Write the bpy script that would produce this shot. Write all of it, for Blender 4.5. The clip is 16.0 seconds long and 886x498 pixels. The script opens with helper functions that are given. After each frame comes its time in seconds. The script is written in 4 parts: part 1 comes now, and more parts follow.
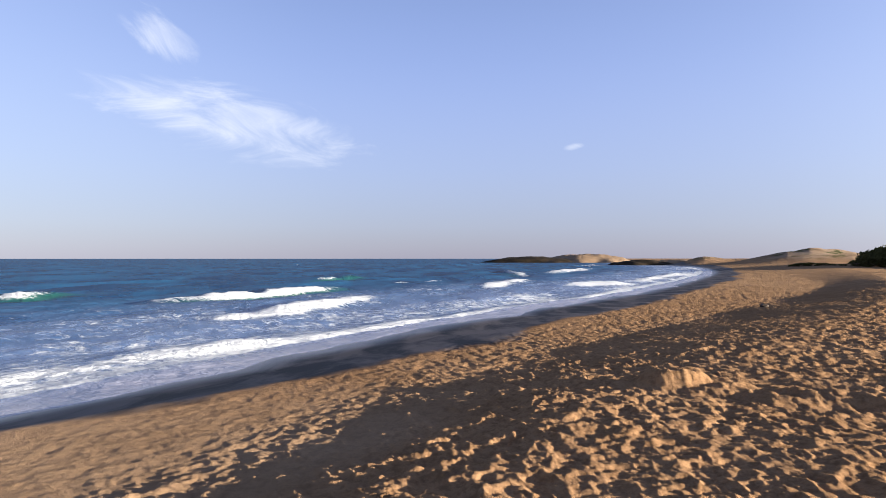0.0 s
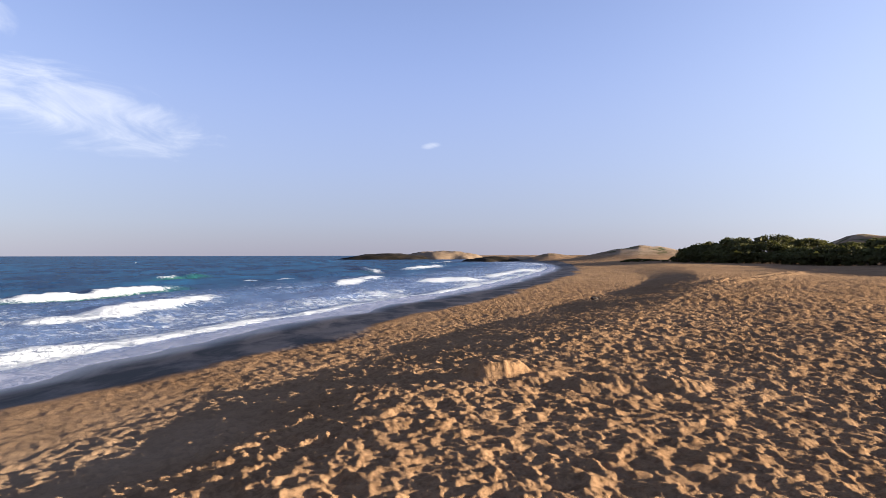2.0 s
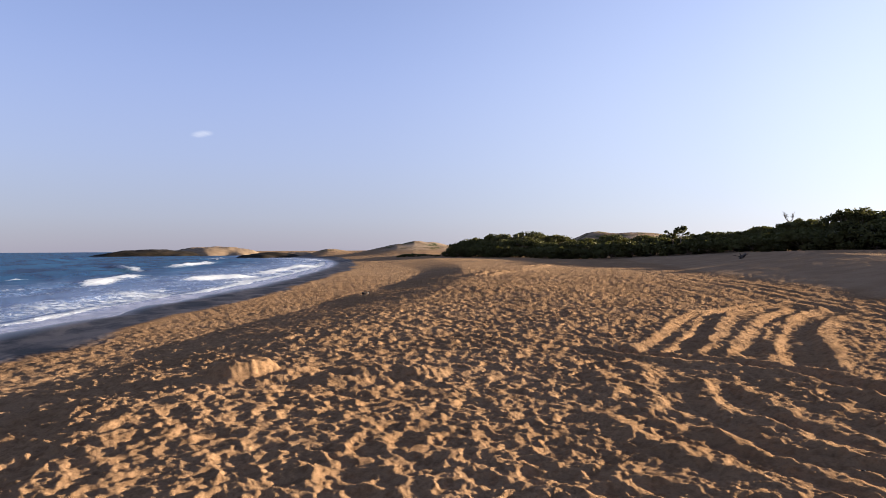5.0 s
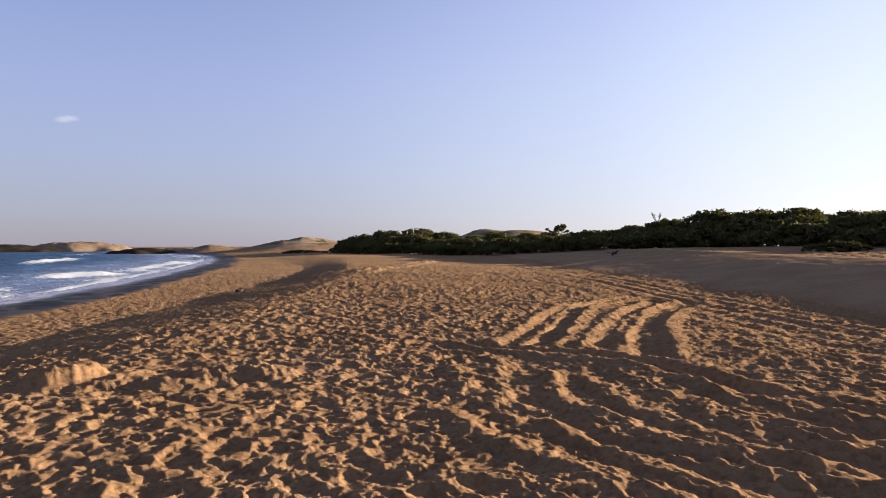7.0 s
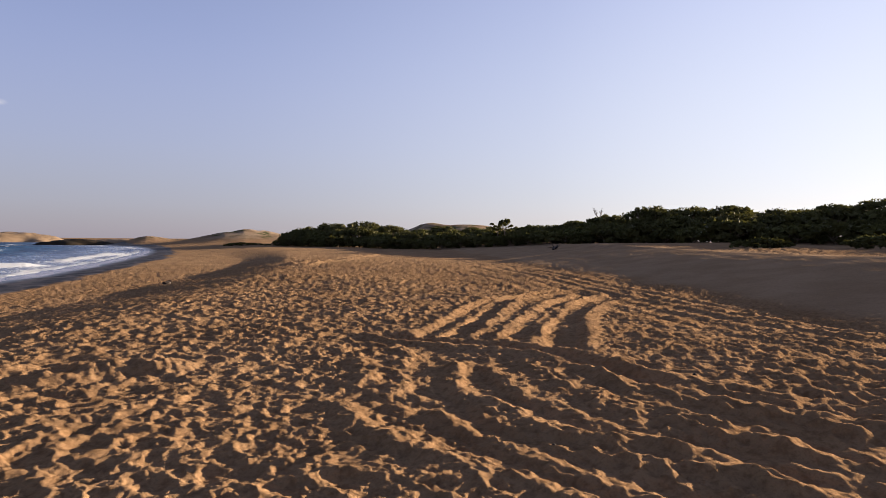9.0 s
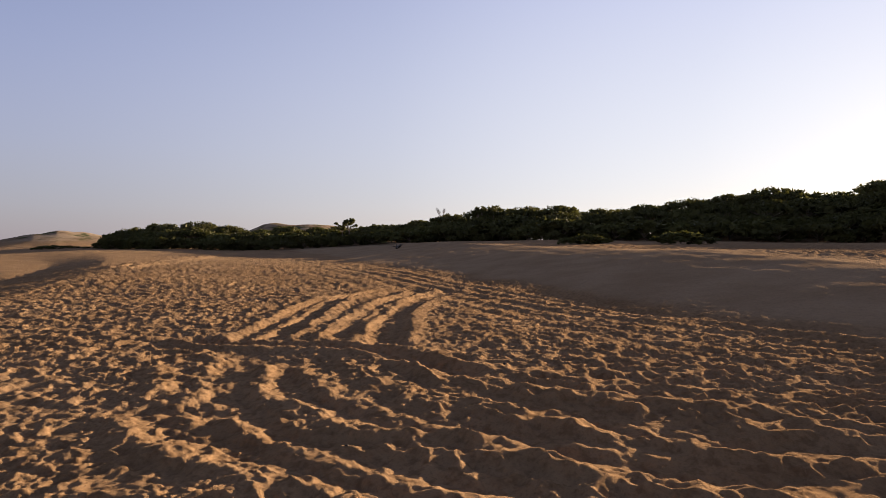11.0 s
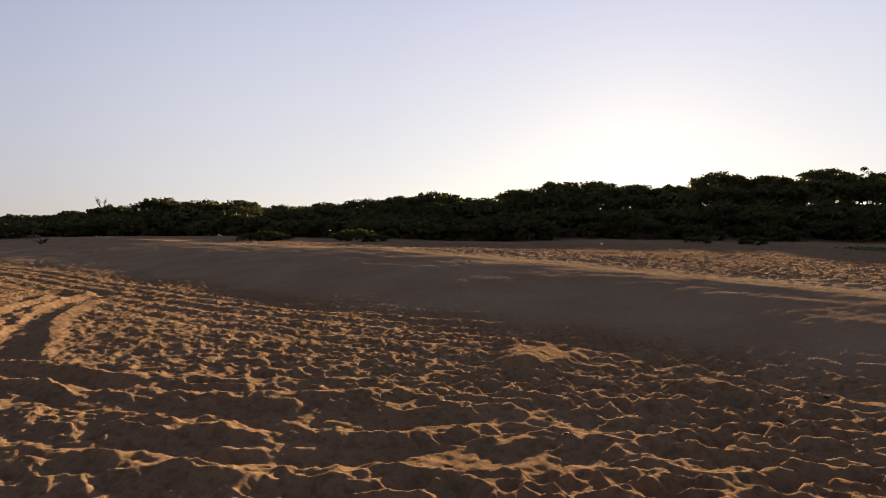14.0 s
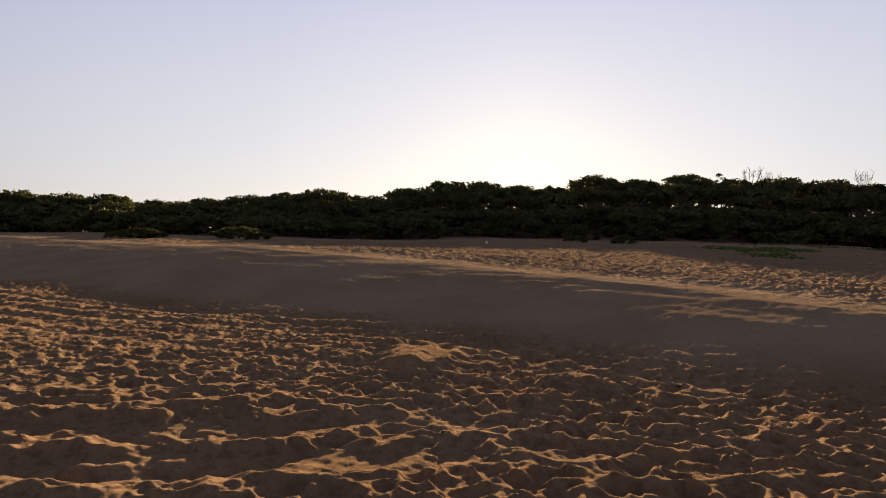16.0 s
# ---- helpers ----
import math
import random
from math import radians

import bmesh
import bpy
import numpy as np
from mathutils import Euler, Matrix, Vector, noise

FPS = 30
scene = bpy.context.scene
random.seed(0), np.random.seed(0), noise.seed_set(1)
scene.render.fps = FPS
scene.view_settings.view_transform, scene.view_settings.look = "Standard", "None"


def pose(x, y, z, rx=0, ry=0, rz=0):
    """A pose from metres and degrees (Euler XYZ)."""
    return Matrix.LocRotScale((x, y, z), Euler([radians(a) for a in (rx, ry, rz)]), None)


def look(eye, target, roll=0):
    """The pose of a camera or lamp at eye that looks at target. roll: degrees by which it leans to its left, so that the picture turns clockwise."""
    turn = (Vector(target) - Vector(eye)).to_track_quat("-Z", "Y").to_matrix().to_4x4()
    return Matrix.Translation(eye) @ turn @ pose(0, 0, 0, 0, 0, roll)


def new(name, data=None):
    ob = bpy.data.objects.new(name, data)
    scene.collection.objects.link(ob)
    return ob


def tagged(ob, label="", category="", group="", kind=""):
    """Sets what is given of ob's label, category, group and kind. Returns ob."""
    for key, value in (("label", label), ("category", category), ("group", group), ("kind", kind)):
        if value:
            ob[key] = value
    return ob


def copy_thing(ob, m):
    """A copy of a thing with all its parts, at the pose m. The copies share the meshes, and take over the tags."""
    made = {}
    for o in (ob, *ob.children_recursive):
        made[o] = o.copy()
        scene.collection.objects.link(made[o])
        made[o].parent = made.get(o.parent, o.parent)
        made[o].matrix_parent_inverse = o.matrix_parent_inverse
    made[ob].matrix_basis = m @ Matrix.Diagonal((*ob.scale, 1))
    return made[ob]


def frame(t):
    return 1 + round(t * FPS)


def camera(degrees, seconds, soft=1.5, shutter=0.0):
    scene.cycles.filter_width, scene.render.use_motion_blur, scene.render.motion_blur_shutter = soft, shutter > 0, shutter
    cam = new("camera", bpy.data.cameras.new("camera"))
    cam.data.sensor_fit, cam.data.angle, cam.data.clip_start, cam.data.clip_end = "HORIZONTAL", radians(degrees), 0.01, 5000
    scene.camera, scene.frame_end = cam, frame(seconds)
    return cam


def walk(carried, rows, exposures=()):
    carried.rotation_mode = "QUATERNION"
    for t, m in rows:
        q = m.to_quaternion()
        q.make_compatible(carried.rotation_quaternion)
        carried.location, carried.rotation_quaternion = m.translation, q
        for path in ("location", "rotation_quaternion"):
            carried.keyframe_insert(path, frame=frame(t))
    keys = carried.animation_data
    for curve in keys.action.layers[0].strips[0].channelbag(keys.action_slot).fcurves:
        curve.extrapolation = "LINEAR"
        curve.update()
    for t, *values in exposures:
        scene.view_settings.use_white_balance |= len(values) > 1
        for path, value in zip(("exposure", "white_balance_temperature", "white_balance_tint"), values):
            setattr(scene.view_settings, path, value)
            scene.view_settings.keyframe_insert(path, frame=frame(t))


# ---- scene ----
cam = camera(70.4, 16.0, 0.55)
EXPOSURES = ((0.0, 2.46, 6000, 8.5), (4.5, 2.43, 6120, 9.5), (8.0, 2.22, 6520, 12.0), (12.0, 2.0, 7100, 13.0), (16.0, 1.88, 7300, 12.5))
PATH = [
    (0, (-1.006, 0.074, 1.746), (-1.0, 2.073, 1.776), 0.0),
    (0.5, (-0.836, 0.09, 1.731), (-0.766, 2.089, 1.757), 0.3),
    (1, (-0.712, 0.156, 1.704), (-0.531, 2.148, 1.73), 0.0),
    (1.5, (-0.62, 0.139, 1.718), (-0.331, 2.118, 1.74), 0.1),
    (2, (-0.561, 0.13, 1.735), (-0.109, 2.078, 1.755), -0.1),
    (2.5, (-0.512, 0.079, 1.733), (0.11, 1.98, 1.749), -0.1),
    (3, (-0.439, 0.01, 1.74), (0.285, 1.874, 1.754), -0.3),
    (3.5, (-0.381, -0.035, 1.731), (0.452, 1.783, 1.741), -0.3),
    (4, (-0.361, -0.075, 1.752), (0.589, 1.685, 1.76), -0.1),
    (4.5, (-0.297, -0.11, 1.755), (0.727, 1.608, 1.76), -0.2),
    (7, (0.383, -0.224, 1.705), (1.743, 1.243, 1.696), -0.1),
    (7.5, (0.508, -0.301, 1.716), (1.939, 1.096, 1.7), 0.1),
    (8, (0.593, -0.406, 1.696), (2.056, 0.958, 1.679), 0.1),
    (8.2, (0.63, -0.458, 1.694), (2.09, 0.909, 1.671), 0.1),
    (10.3, (1.295, -0.638, 1.573), (2.909, 0.543, 1.547), 0.2),
    (10.5, (1.314, -0.695, 1.583), (2.97, 0.426, 1.56), -0.3),
    (11, (1.363, -0.77, 1.585), (3.119, 0.188, 1.558), -0.2),
    (11.5, (1.365, -0.838, 1.596), (3.209, -0.065, 1.566), 0.0),
    (12, (1.369, -0.882, 1.604), (3.262, -0.238, 1.573), 0.0),
    (12.5, (1.372, -0.93, 1.611), (3.304, -0.412, 1.579), 0.1),
    (13, (1.376, -0.987, 1.62), (3.346, -0.647, 1.587), 0.3),
    (13.5, (1.302, -1.029, 1.64), (3.296, -0.87, 1.605), 0.4),
    (14, (1.287, -1.073, 1.646), (3.286, -1.061, 1.609), 0.5),
    (14.5, (1.274, -1.085, 1.656), (3.272, -1.152, 1.618), 0.5),
    (15, (1.255, -1.104, 1.666), (3.249, -1.248, 1.628), 0.7),
    (15.5, (1.225, -1.12, 1.698), (3.214, -1.327, 1.658), 0.7),
    (16, (1.211, -1.158, 1.7), (3.182, -1.497, 1.66), 0.8),
]
walk(cam, [(t, look(eye, target, roll)) for t, eye, target, roll in PATH], EXPOSURES)


# ---- sky, sun and exposure ----
SUN_HEADING, SUN_ELEVATION = 107.0, 7.6
SKY_HAZE, SKY_CLEAR = 0.181, 0.0084
world = bpy.data.worlds.new("sky")
scene.world = world
world.use_nodes = True
wn, wl = world.node_tree.nodes, world.node_tree.links
sky = wn.new("ShaderNodeTexSky")
sky.sky_type, sky.sun_disc = "NISHITA", False
sky.sun_elevation, sky.sun_rotation = radians(SUN_ELEVATION), radians(SUN_HEADING)
sky.air_density, sky.dust_density, sky.ozone_density = 1.0, 0.4, 3.0


def sky_ramp(value, stops):
    n = wn.new("ShaderNodeValToRGB")
    n.color_ramp.interpolation = "B_SPLINE"
    while len(n.color_ramp.elements) < len(stops):
        n.color_ramp.elements.new(0.5)
    for e, (at, c) in zip(n.color_ramp.elements, stops):
        e.position, e.color = at, (*c, 1.0)
    wl.new(value, n.inputs[0])
    return n.outputs[0]


# hazy evening air: violet-grey at the horizon, blue above, paler towards the sun
dome = wn.new("ShaderNodeTexCoord").outputs["Generated"]
apart = wn.new("ShaderNodeSeparateXYZ")
wl.new(dome, apart.inputs[0])
toward = wn.new("ShaderNodeVectorMath")
toward.operation = "DOT_PRODUCT"
wl.new(dome, toward.inputs[0])
toward.inputs[1].default_value = (math.sin(radians(SUN_HEADING)) * math.cos(radians(SUN_ELEVATION)), math.cos(radians(SUN_HEADING)) * math.cos(radians(SUN_ELEVATION)), math.sin(radians(SUN_ELEVATION)))
half = wn.new("ShaderNodeMath")
half.operation = "MULTIPLY_ADD"
half.inputs[1].default_value, half.inputs[2].default_value = 0.5, 0.5
wl.new(toward.outputs["Value"], half.inputs[0])
clear_air = sky_ramp(apart.outputs["Z"], ((0.0, (0.32, 0.30, 0.40)), (0.05, (0.39, 0.38, 0.49)), (0.14, (0.42, 0.455, 0.655)), (0.30, (0.325, 0.40, 0.715)), (0.50, (0.18, 0.235, 0.43)), (1.0, (0.08, 0.095, 0.16))))
pale_air = sky_ramp(apart.outputs["Z"], ((0.0, (0.95, 0.92, 1.0)), (0.08, (0.90, 0.905, 1.03)), (0.25, (0.82, 0.865, 1.08)), (0.45, (0.60, 0.66, 0.97)), (0.7, (0.2, 0.28, 0.55)), (1.0, (0.05, 0.10, 0.26))))
share = sky_ramp(half.outputs[0], ((0.0, (0.30, 0.30, 0.30)), (0.12, (0.2, 0.2, 0.2)), (0.30, (0.0, 0.0, 0.0)), (0.60, (0.03, 0.03, 0.03)), (0.82, (0.45, 0.45, 0.45)), (0.96, (1, 1, 1))))
blended = wn.new("ShaderNodeMix")
blended.data_type = "RGBA"
wl.new(share, blended.inputs[0])
wl.new(clear_air, blended.inputs[6])
stronger = wn.new("ShaderNodeVectorMath")
stronger.operation = "SCALE"
stronger.inputs["Scale"].default_value = 1.12
wl.new(pale_air, stronger.inputs[0])
wl.new(stronger.outputs[0], blended.inputs[7])
background = wn["Background"]
background.inputs["Strength"].default_value = SKY_HAZE
wl.new(blended.outputs[2], background.inputs["Color"])
nishita = wn.new("ShaderNodeBackground")
nishita.inputs["Strength"].default_value = SKY_CLEAR
wl.new(sky.outputs["Color"], nishita.inputs["Color"])
joined = wn.new("ShaderNodeAddShader")
wl.new(background.outputs[0], joined.inputs[0])
wl.new(nishita.outputs[0], joined.inputs[1])
wl.new(joined.outputs[0], wn["World Output"].inputs["Surface"])
sun = new("sun", bpy.data.lights.new("sun", "SUN"))
sun.data.energy, sun.data.angle, sun.data.color = 4.1, radians(0.6), (1.0, 0.84, 0.63)
se, sh = radians(SUN_ELEVATION), radians(SUN_HEADING)
sun.matrix_world = look((math.sin(sh) * math.cos(se) * 300, math.cos(sh) * math.cos(se) * 300, math.sin(se) * 300), (0, 0, 0))


# ---- materials ----
class Shader:
    """A material's node tree, built step by step."""

    def __init__(self, name):
        self.mat = bpy.data.materials.new(name)
        self.mat.use_nodes = True
        self.nodes, self.links = self.mat.node_tree.nodes, self.mat.node_tree.links
        self.spot = self.last_bump = None
        self.bsdf, self.out = self.nodes["Principled BSDF"], self.nodes["Material Output"]

    def node(self, kind):
        return self.nodes.new("ShaderNode" + kind)

    def put(self, socket, value):
        if isinstance(value, bpy.types.NodeSocket):
            self.links.new(value, socket)
        else:
            socket.default_value = value
        return self

    def place(self, scale=(1, 1, 1)):
        if self.spot is None:
            self.spot = self.node("NewGeometry").outputs["Position"]
        m = self.node("Mapping")
        m.inputs["Scale"].default_value = scale
        self.links.new(self.spot, m.inputs["Vector"])
        return m.outputs["Vector"]

    def noise(self, scale, detail=4.0, rough=0.55, vector=None, warp=0.0):
        n = self.node("TexNoise")
        self.put(n.inputs["Scale"], scale).put(n.inputs["Detail"], detail).put(n.inputs["Roughness"], rough).put(n.inputs["Distortion"], warp)
        self.put(n.inputs["Vector"], vector if vector is not None else self.place())
        return n.outputs["Fac"]

    def span(self, value, low, high, to_low=0.0, to_high=1.0):
        n = self.node("MapRange")
        n.interpolation_type = "SMOOTHSTEP"
        for key, v in (("Value", value), ("From Min", low), ("From Max", high), ("To Min", to_low), ("To Max", to_high)):
            self.put(n.inputs[key], v)
        return n.outputs["Result"]

    def sums(self, how, a, b):
        n = self.node("Math")
        n.operation = how
        self.put(n.inputs[0], a).put(n.inputs[1], b)
        return n.outputs[0]

    def mix(self, fac, a, b):
        n = self.node("Mix")
        n.data_type = "RGBA"
        self.put(n.inputs[0], fac).put(n.inputs[6], a).put(n.inputs[7], b)
        return n.outputs[2]

    def bump(self, height, strength, distance):
        n = self.node("Bump")
        self.put(n.inputs["Height"], height).put(n.inputs["Strength"], strength).put(n.inputs["Distance"], distance)
        if self.last_bump is not None:
            self.links.new(self.last_bump, n.inputs["Normal"])
        self.last_bump = n.outputs["Normal"]
        self.put(self.bsdf.inputs["Normal"], self.last_bump)
        return self

    def attribute(self, name):
        n = self.node("Attribute")
        n.attribute_name = name
        return n.outputs["Fac"]

    def finish(self, colour, rough, metal=0.0, specular=0.5):
        b = self.bsdf.inputs
        self.put(b["Base Color"], colour).put(b["Roughness"], rough).put(b["Metallic"], metal).put(b["Specular IOR Level"], specular)
        return self.mat


def rgb(r, g, b):
    return (r, g, b, 1.0)


def sand_material():
    s = Shader("beach_sand")
    wet = s.attribute("wet")
    rocky = s.attribute("rocky")
    film = s.attribute("film")
    paleness = s.attribute("paleness")
    grain = s.noise(220.0, 3.0, 0.7)
    patch = s.noise(0.45, 5.0, 0.6)
    clods = s.noise(9.0, 5.0, 0.65)
    dry = s.mix(s.span(patch, 0.3, 0.7), rgb(0.285, 0.171, 0.093), rgb(0.22, 0.126, 0.065))
    dry = s.mix(s.span(grain, 0.35, 0.75, 0.0, 0.55), dry, rgb(0.40, 0.246, 0.134))
    crumb = s.noise(38.0, 3.0, 0.7)
    dry = s.mix(s.span(crumb, 0.5, 0.68, 0.0, 0.5), dry, rgb(0.15, 0.085, 0.043))
    dry = s.mix(s.span(clods, 0.45, 0.66, 0.0, 0.55), dry, rgb(0.125, 0.068, 0.034))
    # paler sand by place; the far beach's brightness is mixed into this colour
    dry = s.mix(s.sums("MULTIPLY", paleness, 0.55), dry, s.mix(s.span(patch, 0.3, 0.7), rgb(0.38, 0.265, 0.168), rgb(0.30, 0.203, 0.125)))
    streak = s.noise(0.9, 6.0, 0.6, s.place((1.0, 0.35, 1.0)), 0.6)
    damp = s.mix(s.span(streak, 0.38, 0.62), rgb(0.010, 0.010, 0.012), rgb(0.095, 0.080, 0.075))
    crust = s.noise(0.11, 8.0, 0.65)
    rock = s.mix(s.span(crust, 0.35, 0.65), rgb(0.34, 0.25, 0.17), rgb(0.19, 0.125, 0.08))
    tuft = s.noise(0.16, 6.0, 0.6, s.place((1.0, 1.0, 2.5)))
    rock = s.mix(s.span(tuft, 0.52, 0.60), rock, rgb(0.075, 0.08, 0.035))
    colour = s.mix(rocky, s.mix(wet, dry, damp), rock)
    s.bump(s.noise(6.5, 3.0, 0.6), s.sums("MULTIPLY", s.attribute("trodden"), 1.0), 0.13)
    s.bump(s.noise(9.0, 6.0, 0.66), s.span(wet, 0.0, 0.7, 0.5, 0.03), 0.055)
    s.bump(s.noise(34.0, 5.0, 0.74), s.span(wet, 0.0, 0.7, 0.75, 0.05), 0.022)
    s.bump(s.noise(120.0, 3.0, 0.7), s.span(wet, 0.0, 0.7, 0.6, 0.02), 0.008)
    return s.finish(colour, s.sums("SUBTRACT", s.span(wet, 0.0, 1.0, 0.95, 0.62), s.sums("MULTIPLY", film, 0.3)), 0.0, s.sums("ADD", s.span(wet, 0.0, 1.0, 0.0, 0.05), s.sums("MULTIPLY", film, 0.26)))


def sea_material():
    s = Shader("sea_water")
    foam = s.attribute("foam")
    shoal = s.attribute("shoal")
    deep = s.mix(s.span(s.noise(0.12, 6.0, 0.62, s.place((1.0, 0.42, 1.0)), 0.5), 0.36, 0.64), rgb(0.004, 0.025, 0.075), rgb(0.013, 0.078, 0.17))
    swirl = s.span(s.noise(0.5, 6.0, 0.65, s.place((1.0, 0.5, 1.0)), 1.2), 0.36, 0.62)
    water = s.mix(shoal, deep, s.mix(swirl, rgb(0.025, 0.06, 0.145), rgb(0.08, 0.125, 0.24)))
    # thin sheet: sandy tone with the sky's lavender reflection put into the colour
    water = s.mix(s.attribute("thin"), water, rgb(0.24, 0.235, 0.285))
    water = s.mix(s.attribute("clear"), water, rgb(0.012, 0.085, 0.062))
    lace = s.noise(1.5, 8.0, 0.72, s.place((0.9, 0.7, 1.0)), 1.6)
    broad = s.noise(0.13, 4.0, 0.55)
    web = s.sums("ADD", lace, s.sums("MULTIPLY", broad, 0.45))
    cover = s.sums("ADD", web, s.sums("SUBTRACT", foam, 0.5))
    white = s.span(cover, 0.76, 1.0)
    s.bump(s.noise(0.8, 6.0, 0.6, s.place((1.0, 1.6, 1.0))), 0.9, 0.5)
    s.bump(s.noise(5.0, 5.0, 0.65), s.span(white, 0, 1, 0.5, 0.9), 0.08)
    s.finish(s.mix(white, water, rgb(0.52, 0.54, 0.57)), 0.9, 0.0, 0.0)
    # ruffled water: body colour with a share of gloss, as steep little waves leave it
    gloss = s.node("BsdfGlossy")
    s.put(gloss.inputs["Roughness"], 0.22).put(gloss.inputs["Normal"], s.last_bump).put(gloss.inputs["Color"], rgb(1, 1, 1))
    both = s.node("MixShader")
    s.put(both.inputs[0], s.sums("MULTIPLY", s.span(shoal, 0.3, 1.0, 0.13, 0.38), s.span(white, 0.0, 1.0, 1.0, 0.1)))
    s.links.new(s.bsdf.outputs[0], both.inputs[1])
    s.links.new(gloss.outputs[0], both.inputs[2])
    s.links.new(both.outputs[0], s.out.inputs["Surface"])
    return s.mat


def leaf_material(name, a, b):
    s = Shader(name)
    pick = s.node("NewGeometry").outputs["Random Per Island"]
    tone = s.node("ObjectInfo").outputs["Random"]
    colour = s.mix(pick, a, b)
    colour = s.mix(s.sums("MULTIPLY", tone, 0.5), colour, rgb(0.085, 0.075, 0.03))
    s.finish(colour, 0.75, 0.0, 0.08)
    thin = s.node("BsdfTranslucent")
    s.put(thin.inputs["Color"], s.mix(0.5, colour, rgb(0.16, 0.16, 0.03)))
    both = s.node("MixShader")
    s.put(both.inputs[0], 0.16)
    s.links.new(s.bsdf.outputs[0], both.inputs[1])
    s.links.new(thin.outputs[0], both.inputs[2])
    s.links.new(both.outputs[0], s.out.inputs["Surface"])
    return s.mat


def bark_material():
    s = Shader("weathered_bark")
    n = s.noise(6.0, 6.0, 0.65, s.place((1, 1, 0.2)))
    s.bump(n, 0.6, 0.03)
    return s.finish(s.mix(n, rgb(0.10, 0.07, 0.05), rgb(0.24, 0.18, 0.13)), 0.9)


def rock_material(name, a, b, c):
    s = Shader(name)
    n = s.noise(0.25, 8.0, 0.62, s.place((1, 1, 3.0)), 0.4)
    m = s.noise(2.0, 6.0, 0.65)
    colour = s.mix(s.span(m, 0.5, 0.75, 0.0, 0.6), s.mix(s.span(n, 0.35, 0.65), a, b), c)
    s.bump(n, 0.7, 0.5).bump(m, 0.6, 0.1)
    return s.finish(colour, 0.85, 0.0, 0.08)


def plain_material(name, a, b, scale=8.0, rough=0.7):
    s = Shader(name)
    n = s.noise(scale, 5.0, 0.6)
    s.bump(n, 0.3, 0.01)
    return s.finish(s.mix(s.span(n, 0.3, 0.7), a, b), rough, 0.0, 0.1)


def cloud_material():
    s = Shader("thin_cirrus")
    co = s.node("TexCoord").outputs["Object"]
    m = s.node("Mapping")
    m.inputs["Scale"].default_value = (0.0016, 0.0050, 0.0)
    m.inputs["Rotation"].default_value = (0, 0, radians(-14))
    s.links.new(co, m.inputs["Vector"])
    wisps = s.noise(1.0, 7.0, 0.6, m.outputs["Vector"], 1.4)
    thick = s.attribute("thick")
    alpha = s.sums("MULTIPLY", s.span(s.sums("ADD", wisps, s.sums("MULTIPLY", thick, 0.55)), 0.79, 1.2), s.span(thick, 0.0, 0.7))
    glow = s.node("Emission")
    s.put(glow.inputs["Color"], rgb(0.93, 0.92, 0.97)).put(glow.inputs["Strength"], CLOUD_GLOW)
    clear = s.node("BsdfTransparent")
    both = s.node("MixShader")
    s.put(both.inputs[0], s.sums("MULTIPLY", alpha, 0.74))
    s.links.new(clear.outputs[0], both.inputs[1])
    s.links.new(glow.outputs[0], both.inputs[2])
    s.links.new(both.outputs[0], s.out.inputs["Surface"])
    return s.mat


CLOUD_GLOW = 0.198
SAND, SEA, BARK, CLOUD = sand_material(), sea_material(), bark_material(), cloud_material()
LEAF_DARK = leaf_material("dark_green_leaves", rgb(0.042, 0.040, 0.015), rgb(0.078, 0.072, 0.026))
LEAF_OLIVE = leaf_material("olive_leaves", rgb(0.055, 0.055, 0.02), rgb(0.11, 0.105, 0.038))
LEAF_GRASS = leaf_material("creeper_leaves", rgb(0.07, 0.11, 0.02), rgb(0.15, 0.18, 0.05))
ROCK_DARK = rock_material("dark_wet_rock", rgb(0.014, 0.011, 0.007), rgb(0.034, 0.024, 0.015), rgb(0.008, 0.007, 0.005))
ROCK_PALE = rock_material("pale_sandstone", rgb(0.24, 0.168, 0.108), rgb(0.19, 0.13, 0.082), rgb(0.135, 0.09, 0.058))
DRIFT = plain_material("grey_driftwood", rgb(0.03, 0.022, 0.017), rgb(0.075, 0.055, 0.042))
WHITE = plain_material("white_plastic", rgb(0.78, 0.78, 0.76), rgb(0.65, 0.65, 0.62))


# ---- arithmetic for the land ----
def spread(ix, iy, seed):
    """Numbers from 0 to 1, the same for the same whole numbers."""
    h = (ix.astype(np.int64) * 374761393 + iy.astype(np.int64) * 668265263 + seed * 2147483647 + 974711) & 0xFFFFFFFF
    h = ((h ^ (h >> 13)) * 1274126177) & 0xFFFFFFFF
    h = ((h ^ (h >> 16)) * 2246822519) & 0xFFFFFFFF
    return ((h ^ (h >> 15)) & 0xFFFFFF) / float(0x1000000)


def ripple(x, y, seed=0):
    """Smooth gradient noise, about -0.7 to 0.7, one swell a unit."""
    ix, iy = np.floor(x), np.floor(y)
    fx, fy = x - ix, y - iy
    u, v = fx * fx * fx * (fx * (fx * 6 - 15) + 10), fy * fy * fy * (fy * (fy * 6 - 15) + 10)
    total = 0.0
    for ox in (0, 1):
        for oy in (0, 1):
            a = spread(ix + ox, iy + oy, seed) * 2 * np.pi
            total = total + (u if ox else 1 - u) * (v if oy else 1 - v) * (np.cos(a) * (fx - ox) + np.sin(a) * (fy - oy))
    return total * 1.4


def rough(x, y, octaves=4, seed=0):
    total, size = 0.0, 1.0
    for k in range(octaves):
        total = total + size * ripple(x / size + 13.7 * k, y / size - 7.1 * k, seed + 17 * k)
        size *= 0.5
    return total


